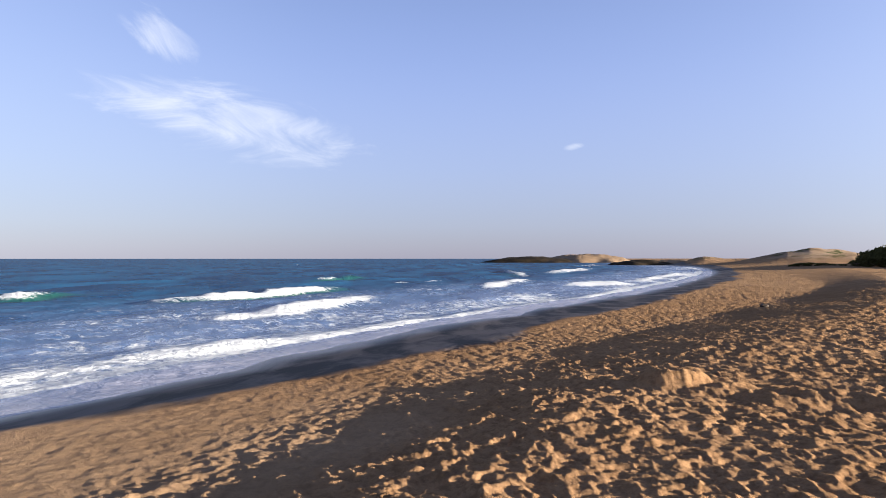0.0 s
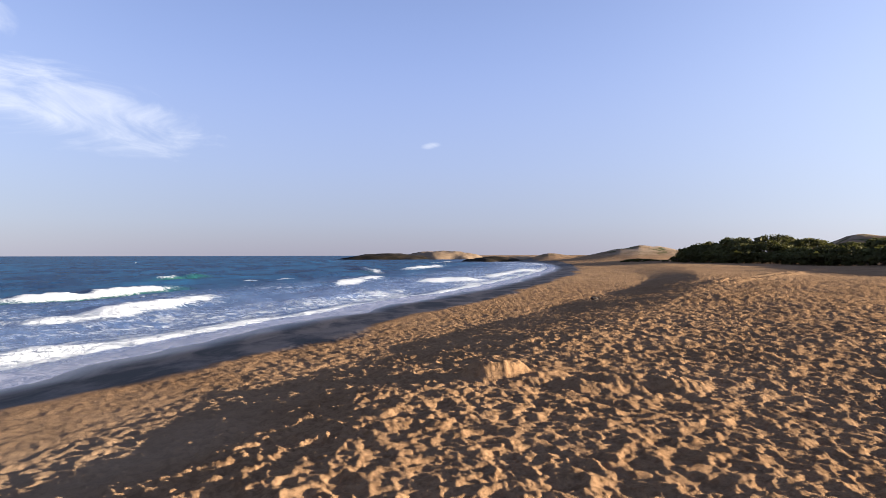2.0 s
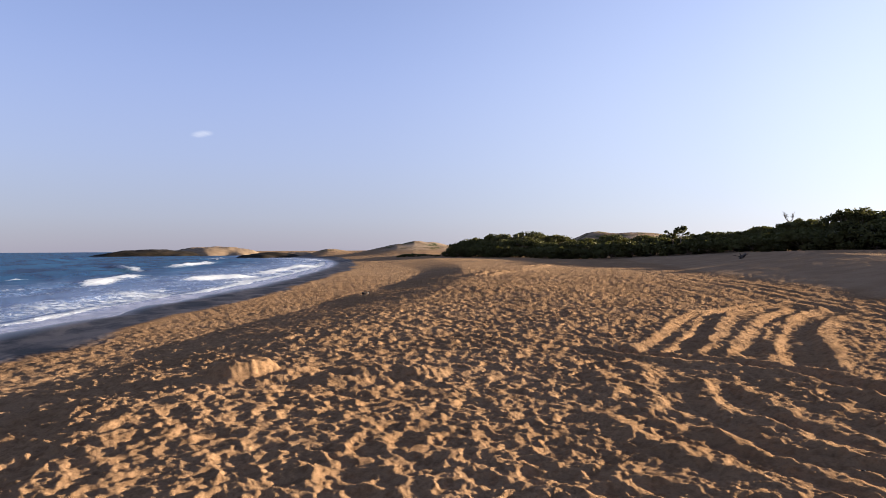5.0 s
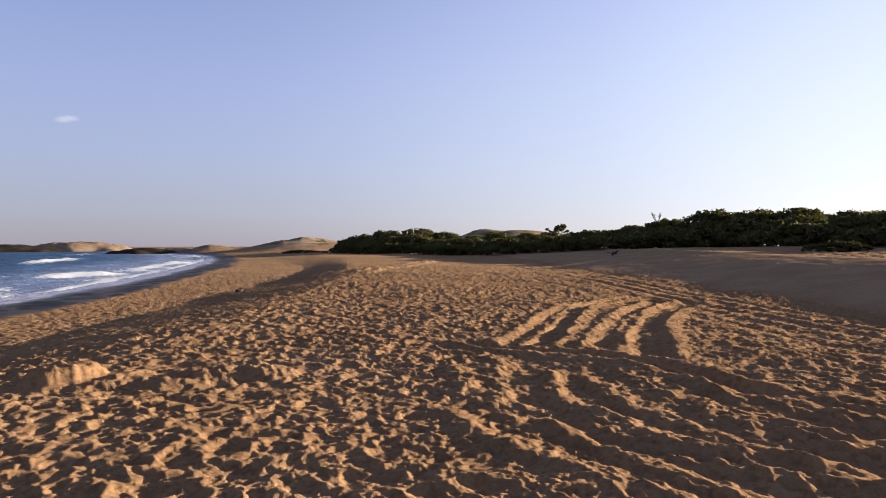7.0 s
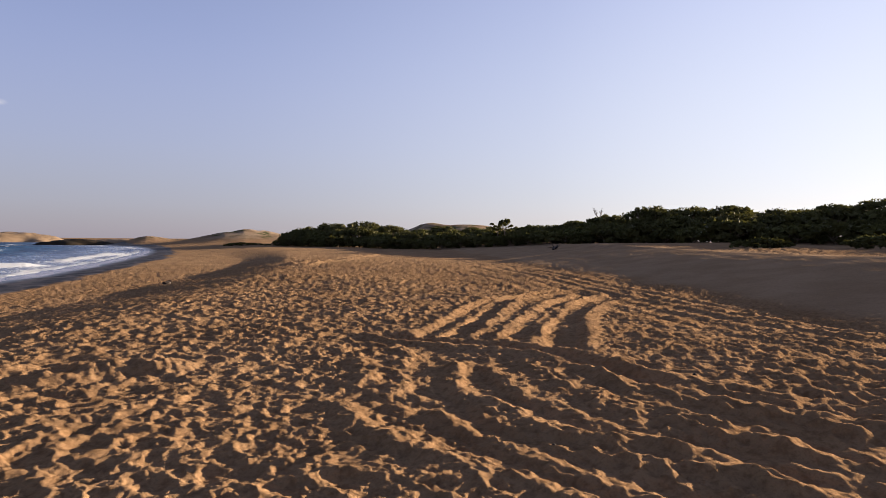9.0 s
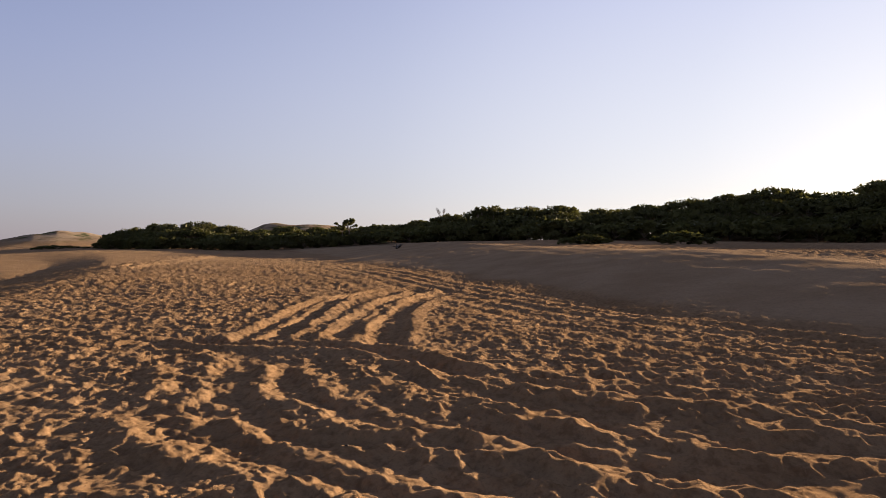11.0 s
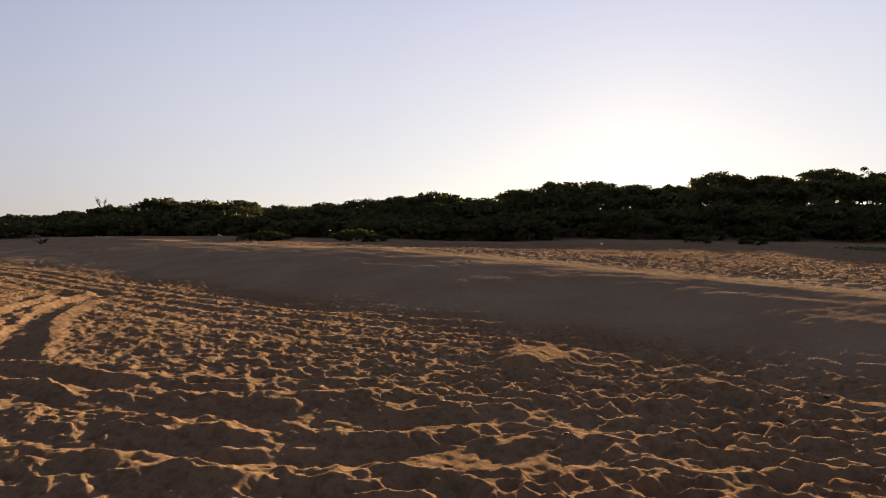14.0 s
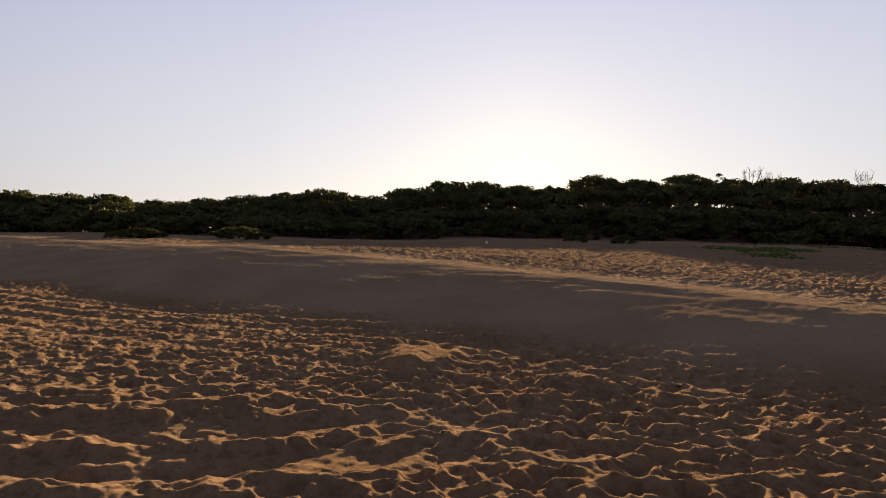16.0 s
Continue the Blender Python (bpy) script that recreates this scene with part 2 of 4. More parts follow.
def ease(a):
    a = np.clip(a, 0.0, 1.0)
    return a * a * (3 - 2 * a)


def beside(x, y, line, values=None):
    """Signed distance from a line (right of its way: plus), and its values there."""
    best = np.full(x.shape, 1e9)
    sign = np.ones(x.shape)
    val = np.zeros(x.shape)
    for k in range(len(line) - 1):
        (ax, ay), (bx, by) = line[k][:2], line[k + 1][:2]
        dx, dy = bx - ax, by - ay
        t = np.clip(((x - ax) * dx + (y - ay) * dy) / (dx * dx + dy * dy), 0, 1)
        px, py = x - ax - t * dx, y - ay - t * dy
        d = np.hypot(px, py)
        near = d < best
        best = np.where(near, d, best)
        sign = np.where(near, np.where(px * dy - py * dx >= 0, 1.0, -1.0), sign)
        if values is not None:
            val = np.where(near, values[k] + t * (values[k + 1] - values[k]), val)
    return best * sign, val


def smooth_line(points, rounds=2):
    """A line with its corners cut round."""
    for _ in range(rounds):
        made = [points[0]]
        for a, b in zip(points, points[1:]):
            made += [tuple(p * 0.75 + q * 0.25 for p, q in zip(a, b)), tuple(p * 0.25 + q * 0.75 for p, q in zip(a, b))]
        points = made + [points[-1]]
    return points


def aim(heading, distance, base=(0.4, -0.5)):
    a = radians(heading)
    return base[0] + distance * math.sin(a), base[1] + distance * math.cos(a)


SEA_LEVEL = -0.9
# lines along the beach, from behind the camera to the far headland
OFFSHORE = smooth_line([(-330, -480), (-80, -40), (-40, 40), (-20, 90), (20, 175), (62, 300), (130, 520), (300, 1500), (500, 3000)])
WATERLINE = smooth_line([(-260, -480), (-60, -80), (-15, -2), (-8.3, 10.3), (-5.2, 16.5), (-2.6, 21.8), (0.9, 27.4), (6.5, 36.8), (11.2, 42.5), (24.5, 66), (52, 120), (79, 195), (84, 250), (150, 520), (400, 1500), (620, 3000)])
WET_EDGE = smooth_line([(-255, -480, -0.45), (-54, -80, -0.45), (-11, 2, -0.41), (-6.5, 8.2, -0.42), (-3.8, 11.4, -0.47), (1.1, 19.6, -0.60), (7.6, 30.3, -0.66), (20, 50.5, -0.66), (46, 97, -0.66), (85, 193, -0.66), (91, 250, -0.66), (185, 520, -0.66), (412, 1500, -0.66), (632, 3000, -0.66)])
BERM_FOOT = smooth_line([(-250, -480, -0.36), (-50, -80, -0.36), (-6.0, 0, -0.275), (-2.35, 6.8, -0.285), (-0.95, 10.9, -0.37), (2.35, 16.25, -0.55), (11.2, 27.3, -0.66), (23, 41, -0.64), (36, 59.5, -0.58), (50, 94, -0.50), (90, 195, -0.50), (100, 250, -0.50), (200, 520, -0.50), (425, 1500, -0.50), (650, 3000, -0.50)])
BERM_TOP = smooth_line([(-243, -480), (-44, -80), (-3.5, 0), (-0.85, 4.8), (2.5, 9.65), (5.4, 12.65), (12.7, 20.8), (19, 27.5), (40, 57.5), (60, 92), (112, 195), (135, 250), (215, 520), (440, 1500), (670, 3000)])
TOE = smooth_line([(-170, -480), (-30, -80), (2, -16), (7.2, -7.1), (8.7, -6.0), (10.3, -4.9), (12.3, -3.7), (14.0, -1.2), (18, 2.8), (26.5, 11.3), (49, 36), (105, 100), (165, 195), (200, 260), (300, 520), (520, 1500), (760, 3000)])
CREST = smooth_line([(-150, -480, 0.5), (-22, -80, 0.5), (6.5, -17, 0.5), (10.2, -10.2, 0.48), (13, -9.3, 0.54), (16.2, -7.6, 0.65), (20.5, -5, 0.80), (26, -1.3, 0.96), (33, 5, 1.08), (45, 17, 1.12), (72, 42, 1.1), (130, 100, 0.9), (195, 195, 0.9), (240, 260, 0.9), (340, 520, 0.9), (560, 1500, 0.9), (800, 3000, 0.9)])
# where the wood begins, and how high its tops stand over the eye's level, by heading
WOOD_EDGE = ((20, 175), (33, 150), (45, 125), (57, 100), (72, 82), (90, 80), (107, 86), (125, 92), (140, 95), (175, 95))
SKYLINE = ((33, 0.5), (36, 1.3), (39.5, 1.7), (42.6, 1.25), (46, 1.2), (51, 1.2), (55, 1.4), (57.8, 1.5), (61, 2.3), (65, 2.7), (68, 3.1), (71, 2.7), (72.5, 3.1), (76.5, 2.9), (80.4, 3.2), (85, 3.4), (88.5, 4.1), (92.8, 3.5), (98.4, 4.75), (103, 5.1), (109.7, 4.6), (113.6, 5.5), (118.3, 4.8), (121, 5.5), (125, 5.2), (128.6, 4.8), (134.9, 4.5), (150, 4.0), (175, 3.5))


def along(table, heading):
    return np.interp(heading, [a for a, _ in table], [b for _, b in table])


def heading_of(x, y):
    return np.degrees(np.arctan2(x - 0.4, y + 0.5))


def bump_hill(x, y, heading, distance, wide, deep, height, power=1.0):
    """A low hill, wide across the sight line and deep along it."""
    cx, cy = aim(heading, distance)
    a = radians(heading)
    u = (x - cx) * math.cos(a) - (y - cy) * math.sin(a)
    v = (x - cx) * math.sin(a) + (y - cy) * math.cos(a)
    return height * np.exp(-((u / wide) ** 2 + (v / deep) ** 2) ** power)


def land(x, y):
    """The land's height without its footprints."""
    lines = ((OFFSHORE, -6.0), (WATERLINE, -0.9), (WET_EDGE, None), (BERM_FOOT, None), (BERM_TOP, 0.0), (TOE, -0.25), (CREST, None))
    dist, high = [], []
    for line, level in lines:
        d, v = beside(x, y, line, [p[2] for p in line] if level is None else None)
        dist.append(d)
        high.append(v if level is None else level)
    z = np.full(x.shape, -6.0)
    for k in range(len(lines) - 1):
        a, b = np.maximum(dist[k], 0.0), np.maximum(-dist[k + 1], 0.0)
        r = np.where(dist[k] <= 0, 0.0, np.where(dist[k + 1] >= 0, 1.0, a / (a + b + 1e-9)))
        if k == 3:
            r = ease(r) * 0.25 + r * 0.75
        elif k == 4:
            r = ease(r)
        elif k == 5:
            r = ease(r) * 0.25 + r * 0.75
        z = z + (high[k + 1] - high[k]) * r
    head, far = heading_of(x, y), np.hypot(x - 0.4, y + 0.5)
    # the dune under the wood
    edge = along(WOOD_EDGE, head)
    top = 1.7 + (edge + 22) * np.tan(np.radians(along(SKYLINE, head)))
    rise = np.clip(top - 6.5, 0.0, 9.0)
    z = z + np.where((head > 25) & (dist[6] > 0), ease((far - edge + 4) / 30.0) * rise + 0.25 * ease((far - 40) / 40.0), 0.0)
    # bare dunes beyond
    crag = 1 + 0.22 * rough(x / 9.0, y / 9.0, 4, 401) + 0.15 * np.abs(ripple(x / 3.0, y / 3.0, 405))
    z = z + crag * bump_hill(x, y, 30.6, 230, 15, 30, 3.3, 0.8) + bump_hill(x, y, 28.0, 225, 14, 22, 1.7) + bump_hill(x, y, 34.0, 230, 14, 26, 1.5)
    z = z + bump_hill(x, y, 22.3, 262, 7.5, 14, 2.7) + bump_hill(x, y, 25.5, 265, 12, 16, 1.6)
    z = z + (0.85 + 0.15 * crag) * bump_hill(x, y, 48.8, 290, 27, 40, 7.4, 2.4) + crag * bump_hill(x, y, 46.2, 288, 5, 20, 1.2)
    # sand pushed into a heap, and a long low swelling
    calm = ease((far - 30) / 60)
    even = ease(dist[5] / 1.5) * (1 - ease((dist[6] + 0.5) / 1.5))
    z = z + 0.10 * rough(x / 9.0, y / 9.0, 3, 5) * (1 - calm) * ease((dist[3] + 1) / 3) * (1 - 0.85 * even) + calm * 0.35 * rough(x / 30.0, y / 30.0, 4, 9) * ease(dist[4] / 15)
    return z, dist


LANES = (
    [(24, 33), (30.2, 39.1), (41.0, 47.2), (60, 64), (82, 83)],
    [(12.6, -3.0), (13.9, -0.9), (16.4, 4.3), (23.0, 11.9), (37.3, 27.8), (82, 82)],
    [(14.2, -3.0), (15.5, -0.9), (19.0, 4.6), (25.1, 12.0), (38.9, 26.6), (84, 80)],
    [(11.2, -2.4), (12.6, -0.4), (15.3, 4.4), (22.0, 12.3), (36.0, 28.8), (80, 84)],
    [(10.4, -1.6), (11.8, 0.3), (14.5, 4.8), (19.5, 11.4), (30.0, 24.0)],
    [(13.4, -2.9), (14.7, -0.9), (17.7, 4.4), (23.6, 11.4), (34.0, 22.6)],
)
LANES = [smooth_line(line) for line in LANES]
# crests of sand thrown up beside the wheels, each with its height
RIDGES = [(smooth_line(line), high) for line, high in (
    ([(5.3, 5.6), (5.04, 5.08), (4.73, 4.31), (4.49, 3.53), (4.42, 2.89), (4.40, 2.2), (4.36, 1.6), (4.4, 0.9), (4.7, 0.1)], 0.075),
    ([(6.6, 5.5), (6.09, 4.79), (5.72, 4.23), (5.37, 3.65), (5.11, 3.1), (5.0, 2.6), (4.88, 2.0), (4.80, 1.3), (4.9, 0.5), (5.2, -0.3)], 0.09),
    ([(8.2, 6.1), (7.79, 5.7), (7.32, 5.08), (6.81, 4.63), (6.43, 4.16), (6.16, 3.63), (6.0, 3.1), (5.75, 2.6), (5.6, 2.0)], 0.09),
    ([(8.0, 5.5), (7.6, 4.7), (6.88, 3.87), (6.45, 3.0), (6.25, 2.2), (6.0, 1.57), (5.85, 0.97), (5.74, 0.3), (5.9, -0.6)], 0.08),
    ([(6.86, 6.78), (6.45, 6.0), (5.99, 5.57), (5.67, 5.06)], 0.06),
    ([(8.8, 4.1), (8.29, 3.38), (7.6, 2.5), (7.0, 1.5), (6.75, 0.8), (6.55, 0.2)], 0.085),
    ([(5.6, 2.3), (5.9, 1.7), (6.15, 1.1), (6.5, 0.2), (7.1, -1.1), (7.9, -2.2)], 0.075),
    ([(8.8, 3.9), (8.1, 2.8), (7.9, 1.9), (8.0, 0.9), (8.4, -0.4), (8.9, -1.4)], 0.06),
    ([(9.2, 3.2), (8.8, 2.0), (8.9, 0.6), (9.3, -0.7), (9.8, -1.8)], 0.05),
    ([(6.81, 1.51), (6.65, 0.81), (6.78, 0.2), (7.19, -0.29), (7.8, -0.76), (8.17, -1.47)], 0.06),
    ([(5.6, 0.2), (5.87, -0.25), (6.08, -0.7), (6.46, -1.21), (6.84, -1.72), (7.27, -2.6)], 0.07),
    ([(8.35, -0.97), (7.96, -1.82), (7.29, -2.43), (6.56, -2.69), (5.96, -2.99)], 0.06),
)]
# wheel troughs: the line, and across it from its left the places and heights of the pressed profile
TROUGHS = [(smooth_line(line), at, level) for line, at, level in (
    ([(8.88, 7.37), (9.71, 7.63), (10.91, 8.28), (12.31, 9.09), (14.3, 10.1), (16.7, 11.23)], (-0.55, -0.36, -0.08, 0.08, 0.25, 0.4), (0, 0.05, -0.05, -0.05, 0.03, 0)),
    ([(9.33, 7.04), (9.98, 7.26), (11.12, 7.87), (12.91, 8.94), (14.72, 9.97), (17.37, 11.3), (19.71, 12.08), (22.9, 12.65)], (-0.48, -0.32, -0.10, 0.12, 0.30, 0.62), (0, 0.04, -0.06, -0.06, 0.075, 0)),
    ([(9.91, 5.92), (11.2, 6.58), (12.34, 7.14), (14.09, 8.01), (16.29, 9.06), (18.71, 10.09), (20.94, 10.83)], (-0.62, -0.44, -0.10, 0.11, 0.28, 0.45), (0, 0.055, -0.06, -0.06, 0.03, 0)),
    ([(9.71, 4.86), (10.64, 5.37), (12.2, 6.34), (13.77, 7.24), (15.39, 7.93), (17.67, 8.79), (19.59, 9.37), (22.04, 9.9)], (-0.80, -0.60, -0.20, 0.18, 0.38, 0.78), (0, 0.06, -0.075, -0.075, 0.06, 0)),
    ([(8.84, 8.28), (8.5, 7.3), (8.88, 6.6), (9.2, 6.1), (9.25, 5.4), (9.35, 4.7), (8.98, 3.61), (8.2, 2.5)], (-0.62, -0.42, -0.22, 0.22, 0.45, 0.70), (0, 0.03, -0.09, -0.09, 0.09, 0)),
    ([(5.2, -2.2), (5.0, 0.9), (4.9, 1.7), (5.0, 2.6), (5.4, 3.6), (6.0, 4.4), (7.2, 5.5), (8.4, 6.3)], (-0.4, -0.15, 0.15, 0.4), (0, -0.055, -0.055, 0)),
    ([(6.6, -2.6), (6.4, 0.1), (6.3, 1.2), (6.2, 2.2), (6.4, 3.3), (6.9, 4.3), (8.2, 5.1)], (-0.45, -0.2, 0.2, 0.45), (0, -0.06, -0.06, 0)),
    ([(7.6, -3.0), (7.3, -0.2), (7.4, 1.0), (7.4, 2.2), (8.1, 3.3), (9.2, 4.4)], (-0.4, -0.15, 0.15, 0.4), (0, -0.055, -0.055, 0)),
)]


def fading(line, end=0.25):
    """1 along a line, falling to 0 at both its ends."""
    n = len(line) - 1
    return [float(ease(np.array(min(k / n, 1 - k / n) / end))) for k in range(n + 1)]


def treads(x, y, seed, cell, size, deep, chance):
    """Footprints in loose sand: oval bowls that cut into each other and leave sharp crests between."""
    ix, iy = np.floor(x / cell), np.floor(y / cell)
    low, rim = np.zeros(x.shape), np.zeros(x.shape)
    for ox in (-1, 0, 1):
        for oy in (-1, 0, 1):
            cx, cy = ix + ox, iy + oy
            px = (cx + 0.05 + 0.9 * spread(cx, cy, seed)) * cell
            py = (cy + 0.05 + 0.9 * spread(cx, cy, seed + 1)) * cell
            pick = spread(cx, cy, seed + 2)
            turn = 6.283 * pick
            big = (0.65 + 0.65 * spread(cx, cy, seed + 3)) * (spread(cx, cy, seed + 4) < chance)
            u = ((x - px) * np.sin(turn) + (y - py) * np.cos(turn)) / (1.25 * size)
            v = ((x - px) * np.cos(turn) - (y - py) * np.sin(turn)) / (0.85 * size)
            q = np.sqrt(u * u + v * v) / (big + 1e-6)
            low = np.minimum(low, deep * big * (np.minimum(q, 1.0) ** 2.4 - 1))
            rim = np.maximum(rim, 0.22 * deep * big * np.exp(-(((q - 1.12) / 0.22) ** 2)))
    return low + rim


def round_line(x, y, line, reach):
    """Which points lie in the box round a line."""
    xs, ys = [p[0] for p in line], [p[1] for p in line]
    return (x > min(xs) - reach) & (x < max(xs) + reach) & (y > min(ys) - reach) & (y < max(ys) + reach)


def relief(x, y, dist):
    """Footprints, tyre ruts, heaps and clods, in metres; none past the near beach."""
    near = np.hypot(x - 0.4, y + 0.5) < 118
    out = np.zeros(x.shape)
    if near.any():
        out[near] = near_relief(x[near], y[near], [d[near] for d in dist])
    return out


def near_relief(x, y, dist):
    far = np.hypot(x - 0.4, y + 0.5)
    on_sand = ease((dist[2] + 0.1 + 0.5 * ripple(x * 0.7, y * 0.7, 209)) / 0.7)
    slope = ease((dist[5] + 0.4) / 3.0)
    band = ease(dist[3] / 1.5) * (1 - ease((dist[4] + 0.6) / 1.6))
    amount = on_sand * (1 - 0.90 * slope * (1 - 0.95 * ease((dist[6] - 0.5) / 3.0))) * (1 + band * (0.5 - 0.85 * ease((y - 10) / 8))) * (0.85 + 0.15 * ease((dist[4] + 0.5) / 2.0))
    swept = (1 - ease((dist[3] + 1.5) / 1.4)) * (1 - 0.75 * ease((y - 8.5) / 8.0))
    amount = amount * (1 - 0.75 * swept) * (0.8 + 0.2 * ease((x - 2.5 - 0.25 * y) / 3.0))
    wobx, woby = x + 0.05 * ripple(x * 2.3, y * 2.3, 41) + 0.02 * ripple(x * 9, y * 9, 43), y + 0.06 * ripple(x * 2.3, y * 2.3, 42) + 0.02 * ripple(x * 9, y * 9, 44)
    fine = 1 - ease((far - 16) / 14)
    prints = treads(wobx, woby, 11, 0.26, 0.160, 0.031, 0.88) + 0.8 * treads(woby * 0.8 + wobx * 0.6, wobx * 0.8 - woby * 0.6, 23, 0.48, 0.19, 0.030, 0.5) + 0.012
    small = treads(woby * 0.3 + wobx * 0.954, wobx * 0.3 - woby * 0.954, 29, 0.13, 0.078, 0.019, 0.9) + fine * treads(woby * 0.7 - wobx * 0.714, wobx * 0.7 + woby * 0.714, 37, 0.075, 0.042, 0.008, 0.8) + 0.010
    waves = slope * (0.020 * ripple(dist[5] / 0.9 + 0.4 * ripple(x / 2, y / 2, 73), (x + y) / 3.2, 75) + 0.009 * ripple(dist[5] / 0.35, (x + y) / 1.1, 77))
    heave = band * (1 - ease((y - 11) / 8)) * (0.030 * ripple(x / 0.9, y / 0.9, 91) + 0.016 * ripple(x / 0.4, y / 0.4, 93))
    clods = 0.012 * rough(x / 0.30, y / 0.30, 4, 61) + 0.016 * rough(x / 1.2, y / 1.2, 2, 71)
    combed = np.maximum(ease((1.5 - y) / 3.0) * ease((x - 3.0) / 2.0), ease((3.6 - y) / 3.0) * ease((x - 4.6) / 1.5) * 0.85)
    atop = ease((dist[6] + 0.3) / 1.5)
    along_sun, across = x * 0.956 - y * 0.292, x * 0.292 + y * 0.956
    def drifts(step, length, sway, seed):
        # crests across the sun's way: steep from the sea, gentle towards the sun
        phase = along_sun / step + sway * ripple(x / length, y / length, seed) + 0.35 * ripple(across / (0.45 * length), along_sun / step, seed + 1)
        f = phase - np.floor(phase)
        rise = np.where(f < 0.24, ease(f / 0.24), (1 - (f - 0.24) / 0.76) ** 1.25)
        return rise * (0.3 + 1.1 * ease((ripple(across / length, along_sun / step, seed + 2) + 0.3) / 0.6))

    crestlets = 0.014 * drifts(0.43, 1.5, 1.6, 263)
    close = combed * (1 - ease((far - 8.5) / 5.0))
    loose = (1 - 0.75 * combed) * ease((rough(x / 0.7, y / 0.7, 2, 63) + 0.25) / 0.4)
    clods = clods + loose * (0.026 * np.abs(ripple(x / 0.12, y / 0.12, 65)) + 0.016 * np.abs(ripple(x / 0.055, y / 0.055, 67)))
    # wheels have pressed the sand and thrown it up beside them
    rut, trod = np.zeros(x.shape), np.zeros(x.shape)
    for k, (line, high) in enumerate(RIDGES):
        m = round_line(x, y, line, 0.9)
        a, b = x[m], y[m]
        d, here = beside(a + 0.09 * ripple(a * 1.7, b * 1.7, 231 + k) + 0.04 * ripple(a * 6, b * 6, 235), b + 0.09 * ripple(a * 1.7, b * 1.7, 241 + k) + 0.03 * ripple(a * 7, b * 7, 237), line, fading(line))
        broken = 0.3 + 0.85 * ease((ripple(a * 1.1, b * 1.1, 251 + k) + 0.35) / 0.5) + 0.35 * ripple(a * 5, b * 5, 255)
        rut[m] += 0.66 * here * high * broken * np.interp(d, (-0.6, -0.36, -0.03, 0.03, 0.16, 0.45), (0, -0.5, 0.95, 0.95, 0.1, 0))
        trod[m] = np.maximum(trod[m], 0.5 * here * (1 - ease((np.abs(d + 0.1) - 0.15) / 0.25)))
    for k, (line, at, level) in enumerate(TROUGHS):
        m = round_line(x, y, line, 1.2)
        a, b = x[m], y[m]
        d, here = beside(a + 0.05 * ripple(a * 1.2, b * 1.2, 271 + k) + 0.03 * ripple(a * 5, b * 5, 277), b + 0.05 * ripple(a * 1.2, b * 1.2, 275 + k) + 0.03 * ripple(a * 4, b * 4, 279), line, fading(line, 0.1))
        d = d * (1 + 0.18 * ripple(a * 1.6, b * 1.6, 281 + k))
        rut[m] += 0.85 * here * np.interp(d, at, level) * (1.0 + 0.55 * ripple(a * 1.5, b * 1.5, 291 + k) + 0.4 * ripple(a * 4.0, b * 4.0, 293))
        trod[m] = np.maximum(trod[m], here * (1 - ease((d - at[-1] + 0.2) / 0.25)) * ease((d - at[0]) / 0.25))
    for k, line in enumerate(LANES):
        m = round_line(x, y, line, 1.6)
        a, b = x[m], y[m]
        d = beside(a, b, line)[0]
        d = np.abs(d + 0.1 * ripple(a * 0.5, b * 0.5, 151 + k))
        high = 0.17 if k == 0 else 0.020 if k < 3 else 0.012
        rut[m] += (-0.028 if k < 3 else -0.018) * (1 - ease((d - 0.10) / 0.2)) + high * np.exp(-(((d - 0.45) / (0.4 if k == 0 else 0.15)) ** 2)) * (0.7 + 0.7 * ripple(a * 0.5, b * 0.5, 161) + 0.4 * ripple(a * 2.5, b * 2.5, 163))
        trod[m] = np.maximum(trod[m], (0.6 if k < 3 else 0.3) * (1 - ease((d - 0.15) / 0.3)))
    heap = 0.0
    for hx, hy, hr, hh in HEAPS:
        q = np.hypot(x - hx, y - hy) / hr * (1 + 0.25 * ripple(x * 2.3, y * 2.3, 171) + 0.1 * ripple(x * 8, y * 8, 173))
        heap = np.maximum(heap, hh * (1 - ease((q - 0.25) / 0.95)))
    # one steep-sided mound, broken off towards the sea
    q = np.hypot((x - 2.3) / 0.62, (y - 9.0) / 0.42) * (1 + 0.12 * ripple(x * 3.1, y * 3.1, 181) + 0.08 * ripple(x * 11, y * 11, 183))
    heap = np.maximum(heap, 0.235 * (1 - ease((q - 0.45) / 0.65)) * (1 + 0.16 * ripple(x * 3.2, y * 3.2, 185) + 0.12 * ripple(x * 9, y * 9, 187)))
    amount = amount * (1 - 0.55 * (1 - ease((q - 0.9) / 0.4)))
    # broad low swell, added to put the sand west of it in shade
    heap = heap + 0.07 * np.exp(-(((x - 8.3) / 1.5) ** 2) - ((y - 0.8) / 3.0) ** 2)
    # a smooth pushed-up patch that leans to the sun, ribbed across
    u, w = (x - 11.0) * 0.956 - (y + 2.55) * 0.292, (x - 11.0) * 0.292 + (y + 2.55) * 0.956
    patch = (1 - ease((np.abs(u) - 0.8) / 0.7)) * (1 - ease((np.abs(w) - 0.35 - 0.25 * u) / 0.4))
    heap = heap + patch * (0.09 - 0.085 * u + 0.05 * np.abs(np.cos(5.5 * w + 1.2 * ripple(x, y, 177))) - 0.05 * np.exp(-(((w + 0.18) / 0.14) ** 2)))
    amount = amount * (1 - 0.7 * patch)
    fade = 1 - ease((far - 45) / 40)
